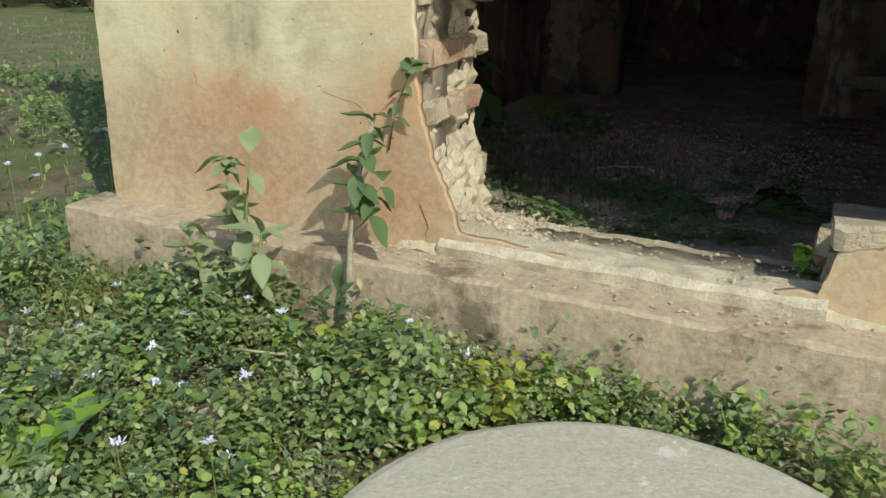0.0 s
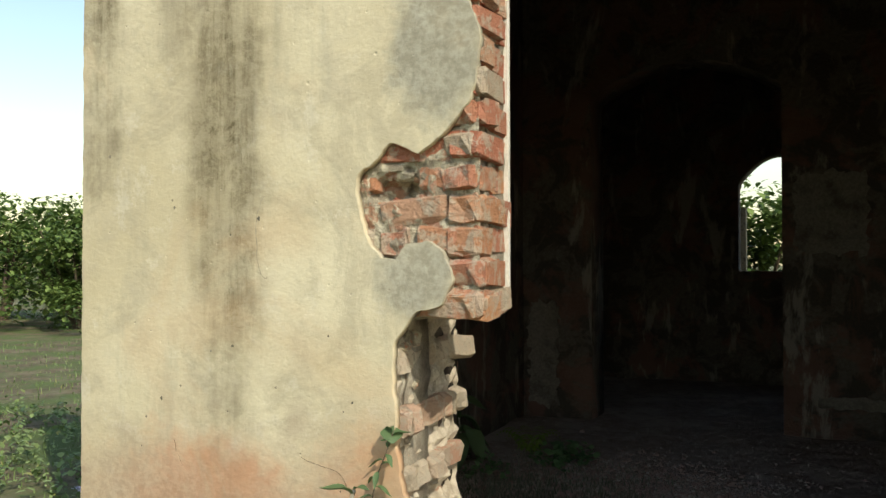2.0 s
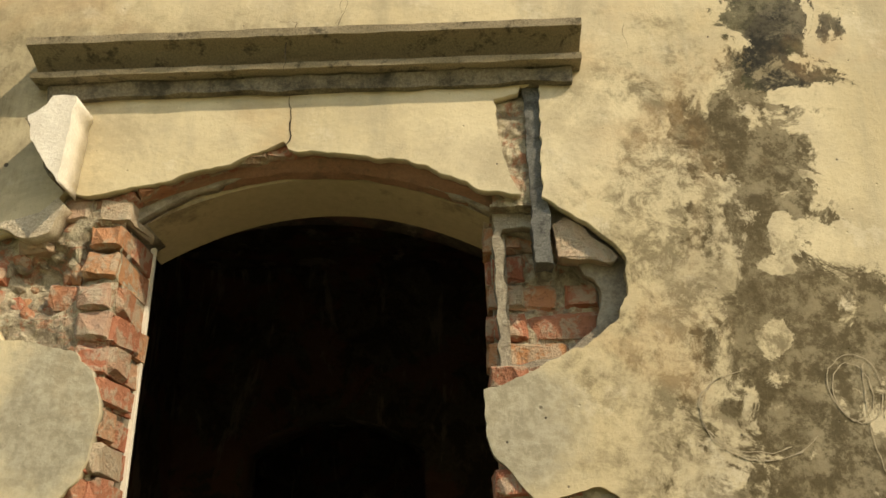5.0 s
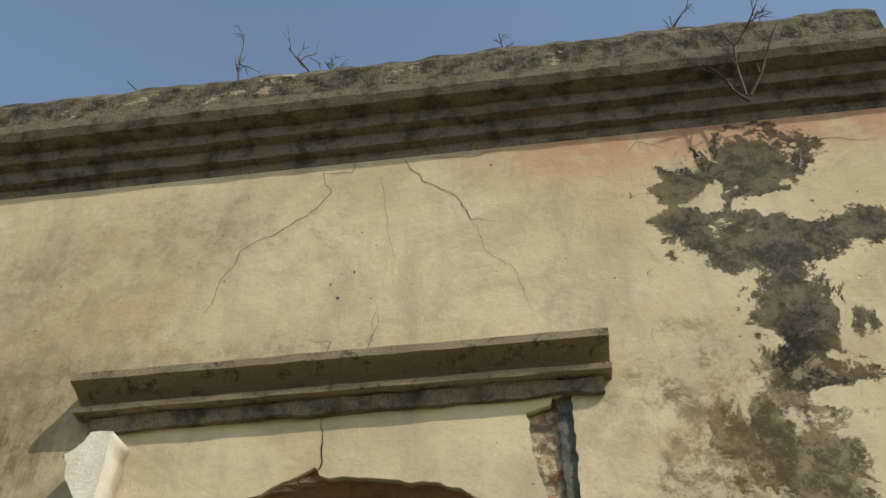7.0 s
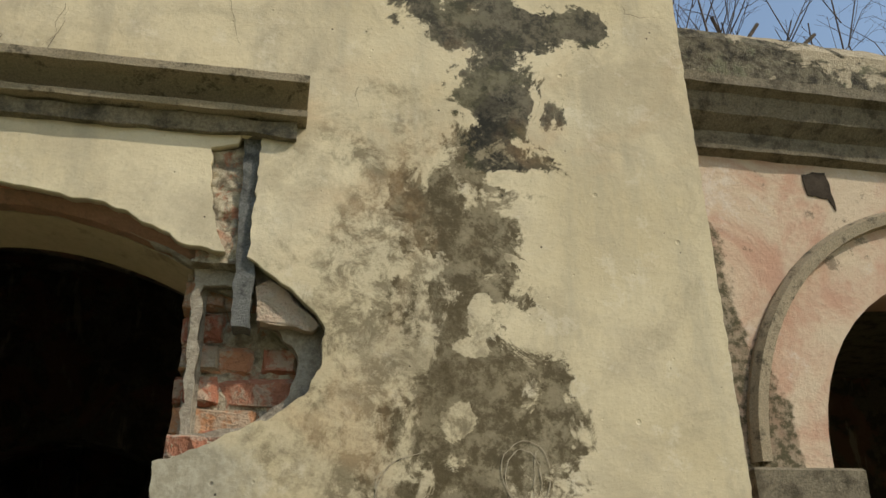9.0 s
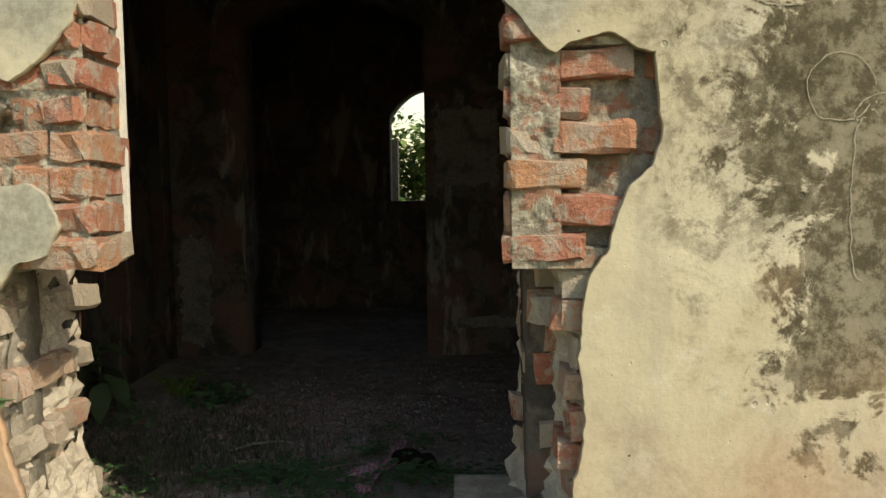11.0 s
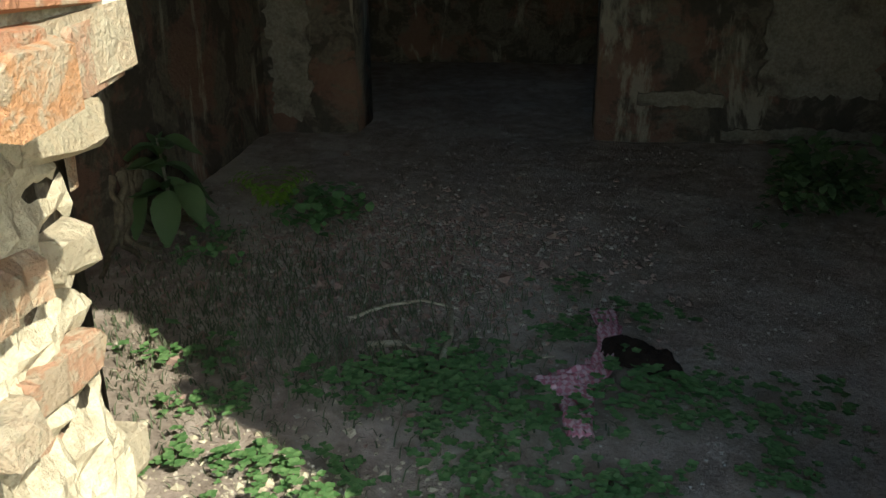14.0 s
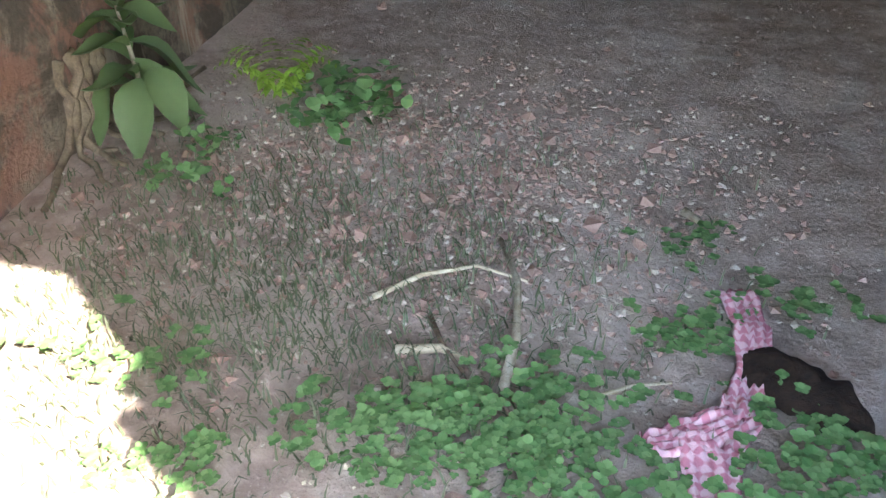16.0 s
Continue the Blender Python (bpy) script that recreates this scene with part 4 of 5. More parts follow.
# ---- round concrete cover ----
bm = bmesh.new()
n = 72
rings = []
for r, z in ((0.0, 0.252), (0.35, 0.250), (0.62, 0.246), (0.642, 0.240), (0.648, 0.225), (0.64, 0.10)):
    if r == 0:
        rings.append([bm.verts.new((0, 0, z))])
    else:
        rings.append([bm.verts.new(((r + 0.006 * noise.noise(Vector((math.cos(6.283 * i / n) * 4, math.sin(6.283 * i / n) * 4, r)))) * math.cos(6.283185 * i / n), (r + 0.006 * noise.noise(Vector((math.cos(6.283 * i / n) * 4, math.sin(6.283 * i / n) * 4, r)))) * math.sin(6.283185 * i / n), z)) for i in range(n)])
for i in range(n):
    bm.faces.new((rings[0][0], rings[1][i], rings[1][(i + 1) % n]))
for a, b in zip(rings[1:], rings[2:]):
    for i in range(n):
        bm.faces.new((a[i], b[i], b[(i + 1) % n], a[(i + 1) % n]))
me = bpy.data.meshes.new("well_cover")
bm.to_mesh(me)
bm.free()
me.materials.append(CONCRETE)
cover = tagged(new("well_cover", me), "round grey concrete slab lying among weeds", "slab")
cover.location = (0.99, 1.235, 0)

# pale scraps of plaster and a ledge on the inner wall
for k, (x0, x1, z0, z1) in enumerate(((1.25, 1.75, 0.55, 0.62), (1.75, 2.75, 0.36, 0.41), (1.95, 2.6, 0.62, 1.25), (-1.0, -0.75, 0.45, 1.3), (1.1, 1.6, 1.7, 2.3))):
    ring = ragged([(x0, z0), (x1, z0), (x1, z1), ((x0 + x1) / 2, z1 + 0.02), (x0, z1)], 0.03, 0.05 if z1 - z0 > 0.2 else 0.02, k * 2.7, True)
    mesh_thing("plaster_scrap", sheet("plaster_scrap", ring, [], 6.775, 6.798, PALE_IN), bpy.data.objects["wall_inner"], "pale scrap of remaining plaster")

# scratched scribbles on the stained plaster
for k, (cx, cz, rx, rz, a0, a1) in enumerate(((2.20, 2.27, 0.17, 0.13, 100, 330), (2.19, 2.28, 0.16, 0.12, 120, 300), (2.48, 2.34, 0.075, 0.10, 0, 350), (2.47, 2.33, 0.055, 0.085, 20, 380), (2.34, 1.92, 0.09, 0.09, 0, 330), (2.50, 1.85, 0.12, 0.06, 30, 200), (2.52, 2.25, 0.02, 0.16, 90, 270), (2.40, 1.62, 0.03, 0.22, 80, 280), (-0.50, 1.72, 0.04, 0.14, 90, 280))):
    pts = [(cx + rx * math.cos(radians(a0 + (a1 - a0) * i / 26)), cz + rz * math.sin(radians(a0 + (a1 - a0) * i / 26))) for i in range(27)]
    crack_like = ragged(pts, 0.02, 0.008, 50.0 + k)
    v = []
    for i, (x, z) in enumerate(crack_like):
        w = 0.0022 * (0.4 + abs(noise.noise(Vector((i * 0.5, k, 2)))) * 1.5)
        ax, az = crack_like[min(i + 1, len(crack_like) - 1)]
        bx, bz = crack_like[max(i - 1, 0)]
        d = Vector((ax - bx, az - bz)).normalized()
        v += [(x - d.y * w, FACE - 0.003, z + d.x * w), (x + d.y * w, FACE - 0.003, z - d.x * w)]
    mesh_thing("scratch", mesh_of("scratch", v, [(2 * i, 2 * i + 1, 2 * i + 3, 2 * i + 2) for i in range(len(crack_like) - 1)], SCRATCH), wall_front, "pale scratched scribble")

# ---- cracks in the plaster ----
def crack(points, width, y, parent, seed, mat=None):
    line = ragged(points, 0.02, 0.014, seed)
    verts, faces = [], []
    for i, (x, z) in enumerate(line):
        k = width * (0.35 + 0.65 * abs(noise.noise(Vector((i * 0.4, seed, 0))))) * min(1, (len(line) - i) / 6)
        ax, az = line[min(i + 1, len(line) - 1)]
        bx, bz = line[max(i - 1, 0)]
        d = Vector((ax - bx, az - bz)).normalized()
        verts += [(x - d.y * k, y, z + d.x * k), (x + d.y * k, y, z - d.x * k)]
    faces = [(2 * i, 2 * i + 1, 2 * i + 3, 2 * i + 2) for i in range(len(line) - 1)]
    mesh_thing("crack", mesh_of("crack", verts, faces, GAP_SHADE), parent)


for k, (pts, w) in enumerate([
        ([(0.80, 3.20), (0.81, 3.30), (0.79, 3.42)], 0.004), ([(0.79, 3.60), (0.80, 3.70), (0.70, 3.72)], 0.002), ([(0.80, 3.64), (0.95, 3.66), (0.99, 3.84)], 0.0015),
        ([(-0.35, 0.98), (-0.2, 0.93), (-0.12, 0.80)], 0.0016), ([(-0.9, 1.0), (-0.86, 0.90)], 0.002), ([(0.02, 0.62), (0.06, 0.55), (0.05, 0.47)], 0.0025), ([(1.5, 0.66), (1.52, 0.55), (1.55, 0.47)], 0.002)]):
    crack(pts, w, FACE - 0.0025, wall_front, k * 3.3)
for k, (pts, w) in enumerate([
        ([(0.86, 4.62), (0.846, 4.563), (0.718, 4.576), (0.76, 4.448), (0.706, 4.369), (0.568, 4.275), (0.415, 4.184), (0.346, 4.03), (0.301, 3.847)], 0.0045),
        ([(1.059, 4.62), (1.168, 4.459), (1.30, 4.353), (1.341, 4.233), (1.453, 4.206)], 0.0048), ([(1.365, 4.19), (1.393, 4.063), (1.493, 3.969), (1.549, 3.764)], 0.0026),
        ([(0.98, 4.502), (1.02, 4.154), (1.059, 3.989)], 0.0018), ([(0.972, 3.857), (0.968, 3.732), (0.927, 3.672)], 0.002), ([(2.006, 4.513), (2.057, 4.564), (2.195, 4.502)], 0.004),
        ([(2.517, 4.577), (2.602, 4.497), (3.0, 4.442)], 0.004), ([(2.979, 4.15), (2.991, 4.106), (3.152, 4.109)], 0.003), ([(1.949, 3.647), (1.956, 3.53)], 0.0028), ([(1.2, 4.60), (1.36, 4.58), (1.53, 4.61)], 0.004)]):
    crack(pts, w * 0.55, FACE - 0.0025, wall_front, 70 + k * 2.1)
crack([(0.80, 3.56), (0.795, 3.42)], 0.005, 2.192, wall_front, 40.0)


for k in range(24):
    # small pits where the plaster has been knocked out
    if k < 8:
        x, z = rng.uniform(-1.2, -0.1), rng.uniform(1.0, 1.35)
    elif k < 20:
        x, z = rng.uniform(-1.25, -0.3), rng.uniform(1.4, 3.4)
    else:
        x, z = rng.choice((0.89, 0.836, 2.95, 2.7, 1.6, 2.85)) + rng.gauss(0, 0.05), rng.uniform(3.66, 4.2)
    size = rng.uniform(0.003, 0.008)
    ring = [(x + size * rng.uniform(0.6, 1.3) * math.cos(a * 0.785), FACE - 0.0022, z + size * rng.uniform(0.5, 1.5) * math.sin(a * 0.785)) for a in range(8)]
    mesh_thing("chip_mark", mesh_of("chip_mark", ring, [tuple(range(8))], BROKEN), wall_front)


# ---- plants ----
def ground_leaves(name, spots, height, leaf, per, material, label, category, wide=1.0, shape=LEAF, base=ground_height, tilt=0.6):
    soup = Soup()
    for x, y, size in spots:
        z0 = base(x, y)
        for _ in range(per):
            a = rng.uniform(0, 6.283)
            h = height * size * rng.uniform(0.15, 1.0)
            r = rng.uniform(0.0, 0.05) * size
            soup.leaf((x + r * math.cos(a), y + r * math.sin(a), z0 + h), a, rng.uniform(-0.9, 1.1) * tilt / 0.6 * 0.9, leaf * size * rng.uniform(0.6, 1.25), wide, shape)
    return mesh_thing(name, soup.mesh(name, material), None, label, category, "stuff")


def in_cover(x, y, grow=0.0):
    return (x - 0.99) ** 2 + (y - 1.235) ** 2 < (0.655 + grow) ** 2


spots = []
while len(spots) < 5600:
    x, y = rng.uniform(-3.2, 2.6), rng.uniform(-0.5, 2.10)
    if rng.random() > (1.0 if x > -1.8 else 0.45) or in_cover(x, y, 0.02) or noise.noise(Vector((x * 2.1, y * 2.1, 4))) < -0.22:
        continue
    edge = max(abs(x + 0.5) / 2.6, (1.0 - y) / 1.5) + 0.35 * noise.noise(Vector((x * 1.3, y * 1.3, 6)))
    if (x > 1.2 and rng.random() < 0.6) or edge > 0.75 + 0.25 * rng.random():
        continue
    spots.append((x, y, rng.uniform(0.5, 1.3) * (0.85 + 0.75 * noise.noise(Vector((x * 2.3, y * 2.3, 8))) + 0.15)))
groups = [[], [], []]
for x, y, size in spots:
    k = noise.noise(Vector((x * 3.2, y * 3.2, 21))) + rng.gauss(0, 0.22)
    groups[0 if k < -0.12 else 1 if k < 0.2 else 2].append((x, y, size))
ground_leaves("weeds", groups[0], 0.15, 0.028, 13, LEAF_WEED, "dense low weeds with small oval green leaves", "weeds", 1.05)
ground_leaves("grey_green_weeds", groups[1], 0.19, 0.022, 16, LEAF_GREY, "low grey-green weeds with narrow leaves", "weeds", 0.8)
ground_leaves("round_leaved_weeds", groups[2], 0.12, 0.024, 14, LEAF_FRESH, "fresh green weeds with small round leaves", "weeds", 1.1, ROUND_LEAF)
side = []
while len(side) < 700:
    x, y = rng.uniform(-6.5, -1.5), rng.uniform(0.8, 6.0)
    if noise.noise(Vector((x * 1.1, y * 1.1, 4))) > -0.1:
        side.append((x, y, rng.uniform(0.6, 1.4)))
ground_leaves("side_weeds", side, 0.17, 0.045, 9, LEAF_WEED, "scattered weeds beside the shaded wall", "weeds")
yellowing = [(0.35 + rng.gauss(0, 0.16), 1.85 + rng.gauss(0, 0.10), rng.uniform(0.8, 1.3)) for _ in range(70)]
ground_leaves("yellowing_weeds", [s for s in yellowing if not in_cover(*s[:2]) and s[1] < 2.1], 0.15, 0.034, 7, LEAF_YELLOW, "patch of yellowing weed leaves by the plinth", "weeds", 1.3)

tall = [(rng.uniform(-1.7, 0.3), rng.uniform(0.9, 2.05), rng.uniform(0.7, 1.2)) for _ in range(150)]
ground_leaves("tall_weeds", [s for s in tall if not in_cover(*s[:2], 0.05)], 0.27, 0.042, 12, LEAF_BROAD, "taller grey-green weeds standing above the low ones", "weeds", 0.8)
litter = Soup()
for _ in range(500):
    x, y = rng.uniform(-1.8, 1.9), rng.uniform(0.6, 2.08)
    if not in_cover(x, y, 0.03):
        litter.blade((x, y, ground_height(x, y) + rng.uniform(0.02, 0.13)), rng.uniform(0, 6.28), rng.uniform(0.8, 2.2), rng.uniform(0.05, 0.14), 0.0022)
mesh_thing("dry_stalks", litter.mesh("dry_stalks", GRASS), None, "dry straw-coloured stalks tangled in the weeds", "dry grass", "stuff")

# short lawn and dry blades
soup = Soup()
for _ in range(9000):
    x, y = -1.4 - 11 * rng.random() ** 1.5, rng.uniform(0.5, 13)
    soup.blade((x, y, ground_height(x, y) - 0.005), rng.uniform(0, 6.28), rng.uniform(0.2, 0.9), rng.uniform(0.03, 0.09), 0.006)
mesh_thing("lawn", soup.mesh("lawn", LEAF_WEED), None, "short patchy lawn grass", "grass", "stuff")
soup = Soup()
for _ in range(900):
    x, y = -0.85 + rng.gauss(0, 0.20), 1.95 + rng.gauss(0, 0.12)
    soup.blade((x, min(y, 2.08), ground_height(x, y)), rng.uniform(0, 6.28), rng.uniform(0.2, 1.0), rng.uniform(0.10, 0.24), 0.0028)
mesh_thing("dry_grass", soup.mesh("dry_grass", GRASS), None, "tuft of half-dry grass against the plinth", "grass", "stuff")

# pale flower heads
flower_spots = [(rng.uniform(-1.6, 0.5), rng.uniform(0.7, 2.0)) for _ in range(34)] + [(-1.75 + rng.gauss(0, 0.2), 2.5 + rng.gauss(0, 0.25)) for _ in range(9)]
for i, (x, y) in enumerate(flower_spots):
    if in_cover(x, y, 0.03):
        continue
    soup = Soup()
    z = ground_height(x, y) + (rng.uniform(0.13, 0.22) if i < 34 else rng.uniform(0.3, 0.5))
    for _ in range(26):
        soup.leaf((x + rng.gauss(0, 0.006), y + rng.gauss(0, 0.006), z), rng.uniform(0, 6.28), rng.uniform(0.1, 1.3), rng.uniform(0.012, 0.02), 0.5)
    head = mesh_thing("wild_flower", soup.mesh("wild_flower", PETAL), None, "small pale lilac wild flower head on a thin stalk", "flower", "", "flowers among the weeds")
    v, f = tube([(x + 0.01, y, ground_height(x, y)), (x, y + 0.004, z - 0.06), (x, y, z)], (0.0022, 0.0018, 0.0014), 5)
    mesh_thing("stalk", mesh_of("stalk", v, f, LEAF_WEED), head)


def plant(name, base, stems, leaves, leaf_mat, stem_mat, label, category="plant"):
    """A plant of bent stems and single leaves. stems: (points, radius); leaves: (at, yaw, pitch, length, wide)."""
    top = tagged(new(name), label, category)
    top.location = base
    for pts, r in stems:
        v, f = tube(pts, [r * (1 - 0.6 * i / (len(pts) - 1)) for i in range(len(pts))], 7)
        mesh_thing("stem", mesh_of("stem", v, f, stem_mat, True), top)
    for at, yaw, pitch, length, wide in leaves:
        soup = Soup()
        soup.leaf(at, yaw, pitch, length, wide, BIG_LEAF, BIG_FACES)
        mesh_thing("leaf", soup.mesh("leaf", leaf_mat, True), top)
    return top


def leaves_along(pts, n, length, wide, droop, start=0.25):
    out = []
    vs = [Vector(p) for p in pts]
    for i in range(n):
        k = (start + (1 - start) * i / max(1, n - 1)) * (len(vs) - 1)
        j = min(int(k), len(vs) - 2)
        p = vs[j].lerp(vs[j + 1], k - j)
        out.append((p, i * 2.4 + rng.uniform(-0.4, 0.4), rng.uniform(-1.0, 0.75) * droop, length * rng.uniform(0.7, 1.2), wide * rng.uniform(0.85, 1.15)))
    return out


# leafy shrub in front of the plinth
s1 = [(0, 0, 0), (0.03, 0.0, 0.25), (-0.02, -0.01, 0.45), (-0.04, 0.0, 0.63)]
s2 = [(0.05, 0, 0), (0.07, -0.02, 0.25), (0.05, -0.02, 0.45), (0.08, -0.02, 0.66)]
s3 = [(0.02, -0.03, 0), (0.10, -0.06, 0.2), (0.14, -0.06, 0.42)]
s4 = [(-0.02, -0.02, 0), (-0.10, -0.06, 0.2), (-0.17, -0.06, 0.40)]
plant("shrub", (-0.50, 2.0, ground_height(-0.5, 2.0)), [(s1, 0.008), (s2, 0.007), (s3, 0.007), (s4, 0.006)],
      leaves_along(s1, 20, 0.12, 0.75, 1.1, 0.25) + leaves_along(s2, 9, 0.12, 0.75, 1.1, 0.12) + leaves_along(s3, 16, 0.125, 0.75, 1.1, 0.15) + leaves_along(s4, 14, 0.12, 0.75, 1.1, 0.2) + leaves_along(s1, 10, 0.06, 0.9, 0.2, 0.9), LEAF_GREY, LEAF_WEED, "leafy green shrub with broad drooping leaves")
# sapling against the wall
s1 = [(0.03, -0.03, 0), (0.02, -0.02, 0.18), (0.0, 0.03, 0.36), (0.0, 0.05, 0.50), (0.04, 0.05, 0.66), (0.07, 0.07, 0.78)]
s2 = [(0.0, 0.04, 0.40), (0.05, 0.05, 0.45), (0.10, 0.07, 0.58)]
plant("sapling", (-0.13, 2.07, ground_height(-0.13, 2.07)), [(s1, 0.016), (s2, 0.006)],
      [(p, yaw, pitch, ln, w) for p, yaw, pitch, ln, w in leaves_along(s1, 16, 0.10, 0.75, 1.0, 0.62)] + leaves_along(s2, 9, 0.11, 0.85, 0.8, 0.4) + [((0.02, -0.04, 0.33), 2.8, -1.2, 0.13, 0.7)], LEAF_BROAD, BARK, "sapling with a pale grey stem and dark leaves against the wall")
# thin climbing shoot with small leaves
s1 = [(0, 0.02, 0.0), (0.03, 0.01, 0.14), (0.07, 0.0, 0.22), (0.10, 0.0, 0.30)]
plant("shoot", (-0.09, 2.27, 0.80), [(s1, 0.003)], leaves_along(s1, 12, 0.06, 0.6, 0.8, 0.1) + [((0.10, -0.01, 0.26), 0.6, 0.9, 0.075, 1.5)], LEAF_BROAD, TWIG, "thin shoot with small leaves on the plaster")
# bright seedling near the path
plant("seedling", (-0.40, 1.10, ground_height(-0.4, 1.1)), [([(0, 0, 0), (0, 0, 0.06), (0.01, 0, 0.12)], 0.008)],
      [((0, 0, 0.08), 0.1, 0.7, 0.20, 0.8), ((0, 0, 0.08), -0.9, 0.9, 0.20, 0.8), ((0, 0, 0.06), 1.5, 0.5, 0.17, 0.8), ((0, 0, 0.06), 2.6, 0.4, 0.15, 0.8), ((0, 0, 0.07), -2.2, 0.5, 0.15, 0.8)], LEAF_YOUNG, LEAF_WEED, "bright green seedling with large oval leaves")
# small plant at the foot of the right jamb
pts = [(0, 0, 0), (0.0, -0.01, 0.06), (-0.01, -0.02, 0.13)]
plant("jamb_plant", (1.22, 2.55, 0.47), [(pts, 0.004)], leaves_along(pts, 26, 0.04, 1.3, 0.8, 0.1) + leaves_along(pts, 12, 0.042, 1.3, 0.3, 0.7), LEAF_YOUNG, LEAF_WEED, "small yellow-green plant growing from the threshold")
# broad-leaved plant inside
pts = [(0, 0, 0), (0.02, 0, 0.2), (0.0, 0, 0.42)]
plant("broad_leaved_plant", (-0.93, 5.02, floor_height(-0.93, 5.02)), [(pts, 0.012)], leaves_along(pts, 17, 0.25, 0.55, 0.8, 0.3) + [((0.05, -0.05, 0.2), 3.4, -0.6, 0.28, 0.7), ((0.08, -0.02, 0.22), 4.0, -0.4, 0.26, 0.7), ((-0.05, -0.04, 0.2), 2.9, -0.8, 0.24, 0.7), ((-0.1, -0.04, 0.18), 2.5, -0.8, 0.24, 0.7)], LEAF_BROAD, BARK, "broad-leaved plant growing by the inner wall")
# dark bush and roots inside
dark = [(2.02 + rng.gauss(0, 0.13), 5.5 + rng.gauss(0, 0.12), rng.uniform(0.6, 1.1)) for _ in range(55)]
ground_leaves("dark_creeper", dark, 0.34, 0.07, 10, LEAF_BROAD, "dark leafy creeper heaped on the earthen floor", "creeper", 1.1, LEAF, floor_height)
roots = tagged(new("wall_root"), "pale tangled roots spreading down the wall to the floor", "roots")
for k in range(9):
    y0, y1 = 4.95 + 0.05 * rng.gauss(0, 1), 4.45 + 0.13 * k
    reach = rng.uniform(0.08, 0.30)
    pts = []
    for i in range(9):
        q = i / 8
        x = -1.05 + reach * max(0.0, q - 0.55) * 2.0 + 0.012 * math.sin(i * 1.9 + k)
        y = y0 + (y1 - y0) * q ** 1.5 + 0.02 * math.sin(i * 2.3 + k)
        pts.append((x, y, floor_height(x, y) + 0.006 + 0.30 * max(0.0, 1 - q / 0.6) ** 1.2))
    v, f = tube(pts, [0.022 * (1 - 0.6 * i / 8) * rng.uniform(0.7, 1.3) for i in range(9)], 7)
    mesh_thing("root", mesh_of("root", v, f, ROOT, True), roots)
# fern
fronds = []
for k in range(9):
    a = k * 0.7
    d = Vector((math.cos(a), math.sin(a), 0))
    for i in range(9):
        at = d * (0.03 + i * 0.022) + Vector((0, 0, 0.10 + 0.10 * math.sin(i / 9 * 2.6)))
        for s in (-1, 1):
            fronds.append((at, a - math.pi / 2 + s * 1.2, -0.2, 0.075 * (1 - i / 11), 0.55))
soup = Soup()
for f in fronds:
    soup.leaf(*f)
fern = mesh_thing("fern", soup.mesh("fern", LEAF_YOUNG), None, "light green fern on the earthen floor", "fern")
fern.location = (-0.50, 5.22, floor_height(-0.5, 5.22))
creeper = [(-0.28 + rng.gauss(0, 0.10), 5.25 + rng.gauss(0, 0.12), rng.uniform(0.7, 1.3)) for _ in range(26)] + [(-0.6 + rng.gauss(0, 0.1), 4.75 + rng.gauss(0, 0.1), rng.uniform(0.5, 1.0)) for _ in range(14)]
ground_leaves("creeper", creeper, 0.12, 0.05, 7, LEAF_CLOVER, "low green creeper by the inner wall", "creeper", 1.3, LEAF, floor_height)

# clover inside the doorway
CLOVER = [(0.25, 3.78, 0.12, 0.06, 120), (0.43, 3.83, 0.12, 0.07, 190), (0.81, 4.15, 0.06, 0.04, 60), (1.10, 3.82, 0.13, 0.09, 220), (0.85, 4.56, 0.06, 0.05, 36), (1.12, 4.32, 0.09, 0.05, 50),
          (0.57, 3.98, 0.08, 0.06, 60), (-0.30, 3.88, 0.18, 0.07, 60), (0.75, 3.62, 0.10, 0.06, 120), (0.62, 3.42, 0.07, 0.05, 60), (0.05, 3.35, 0.16, 0.05, 110), (0.35, 3.2, 0.16, 0.05, 80), (1.45, 3.75, 0.14, 0.12, 110)]
clover = []
while len(clover) < 650:
    x, y = rng.uniform(-0.7, 2.2), rng.uniform(2.85, 4.7)
    d = 0.55 * noise.noise(Vector((x * 2.6, y * 2.6, 2))) + 0.45 * noise.noise(Vector((x * 7, y * 7, 2)))
    band = math.exp(-((y - 3.55) / 0.42) ** 2)
    spread = 0.55 * max(math.exp(-((x - 1.22) ** 2 / 0.10 + (y - 3.78) ** 2 / 0.08)), math.exp(-((x - 0.50) ** 2 / 0.10 + (y - 3.75) ** 2 / 0.05)))
    if d + max(band * 0.46, spread) - 0.40 - 0.30 * (x < 0.22) > 0.25 * rng.random() and not (1.15 < x and 3.3 > y):
        clover.append((x, y, rng.uniform(0.6, 1.25)))
for px, py, rx, ry, count in CLOVER:
    for _ in range(int(count * 0.6)):
        clover.append((px + rng.gauss(0, rx), py + rng.gauss(0, ry), rng.uniform(0.8, 1.5)))
soup = Soup()
for x, y, s in clover:
    z = floor_height(x, y) + rng.uniform(0.012, 0.05) * s
    a = rng.uniform(0, 6.28)
    for k in range(4):
        soup.leaf((x, y, z), a + k * 1.571, rng.uniform(-0.15, 0.35), 0.0145 * s, 1.0, ROUND_LEAF)
    b = rng.uniform(0, 6.28)
    for k in range(3):
        soup.leaf((x + 0.016 * math.cos(b), y + 0.016 * math.sin(b), z - 0.008), a + k * 2.09, rng.uniform(-0.1, 0.4), 0.0135 * s, 1.0, ROUND_LEAF)
mesh_thing("clover", soup.mesh("clover", LEAF_CLOVER), None, "bright green clover spreading over the floor", "clover", "stuff")
soup = Soup()
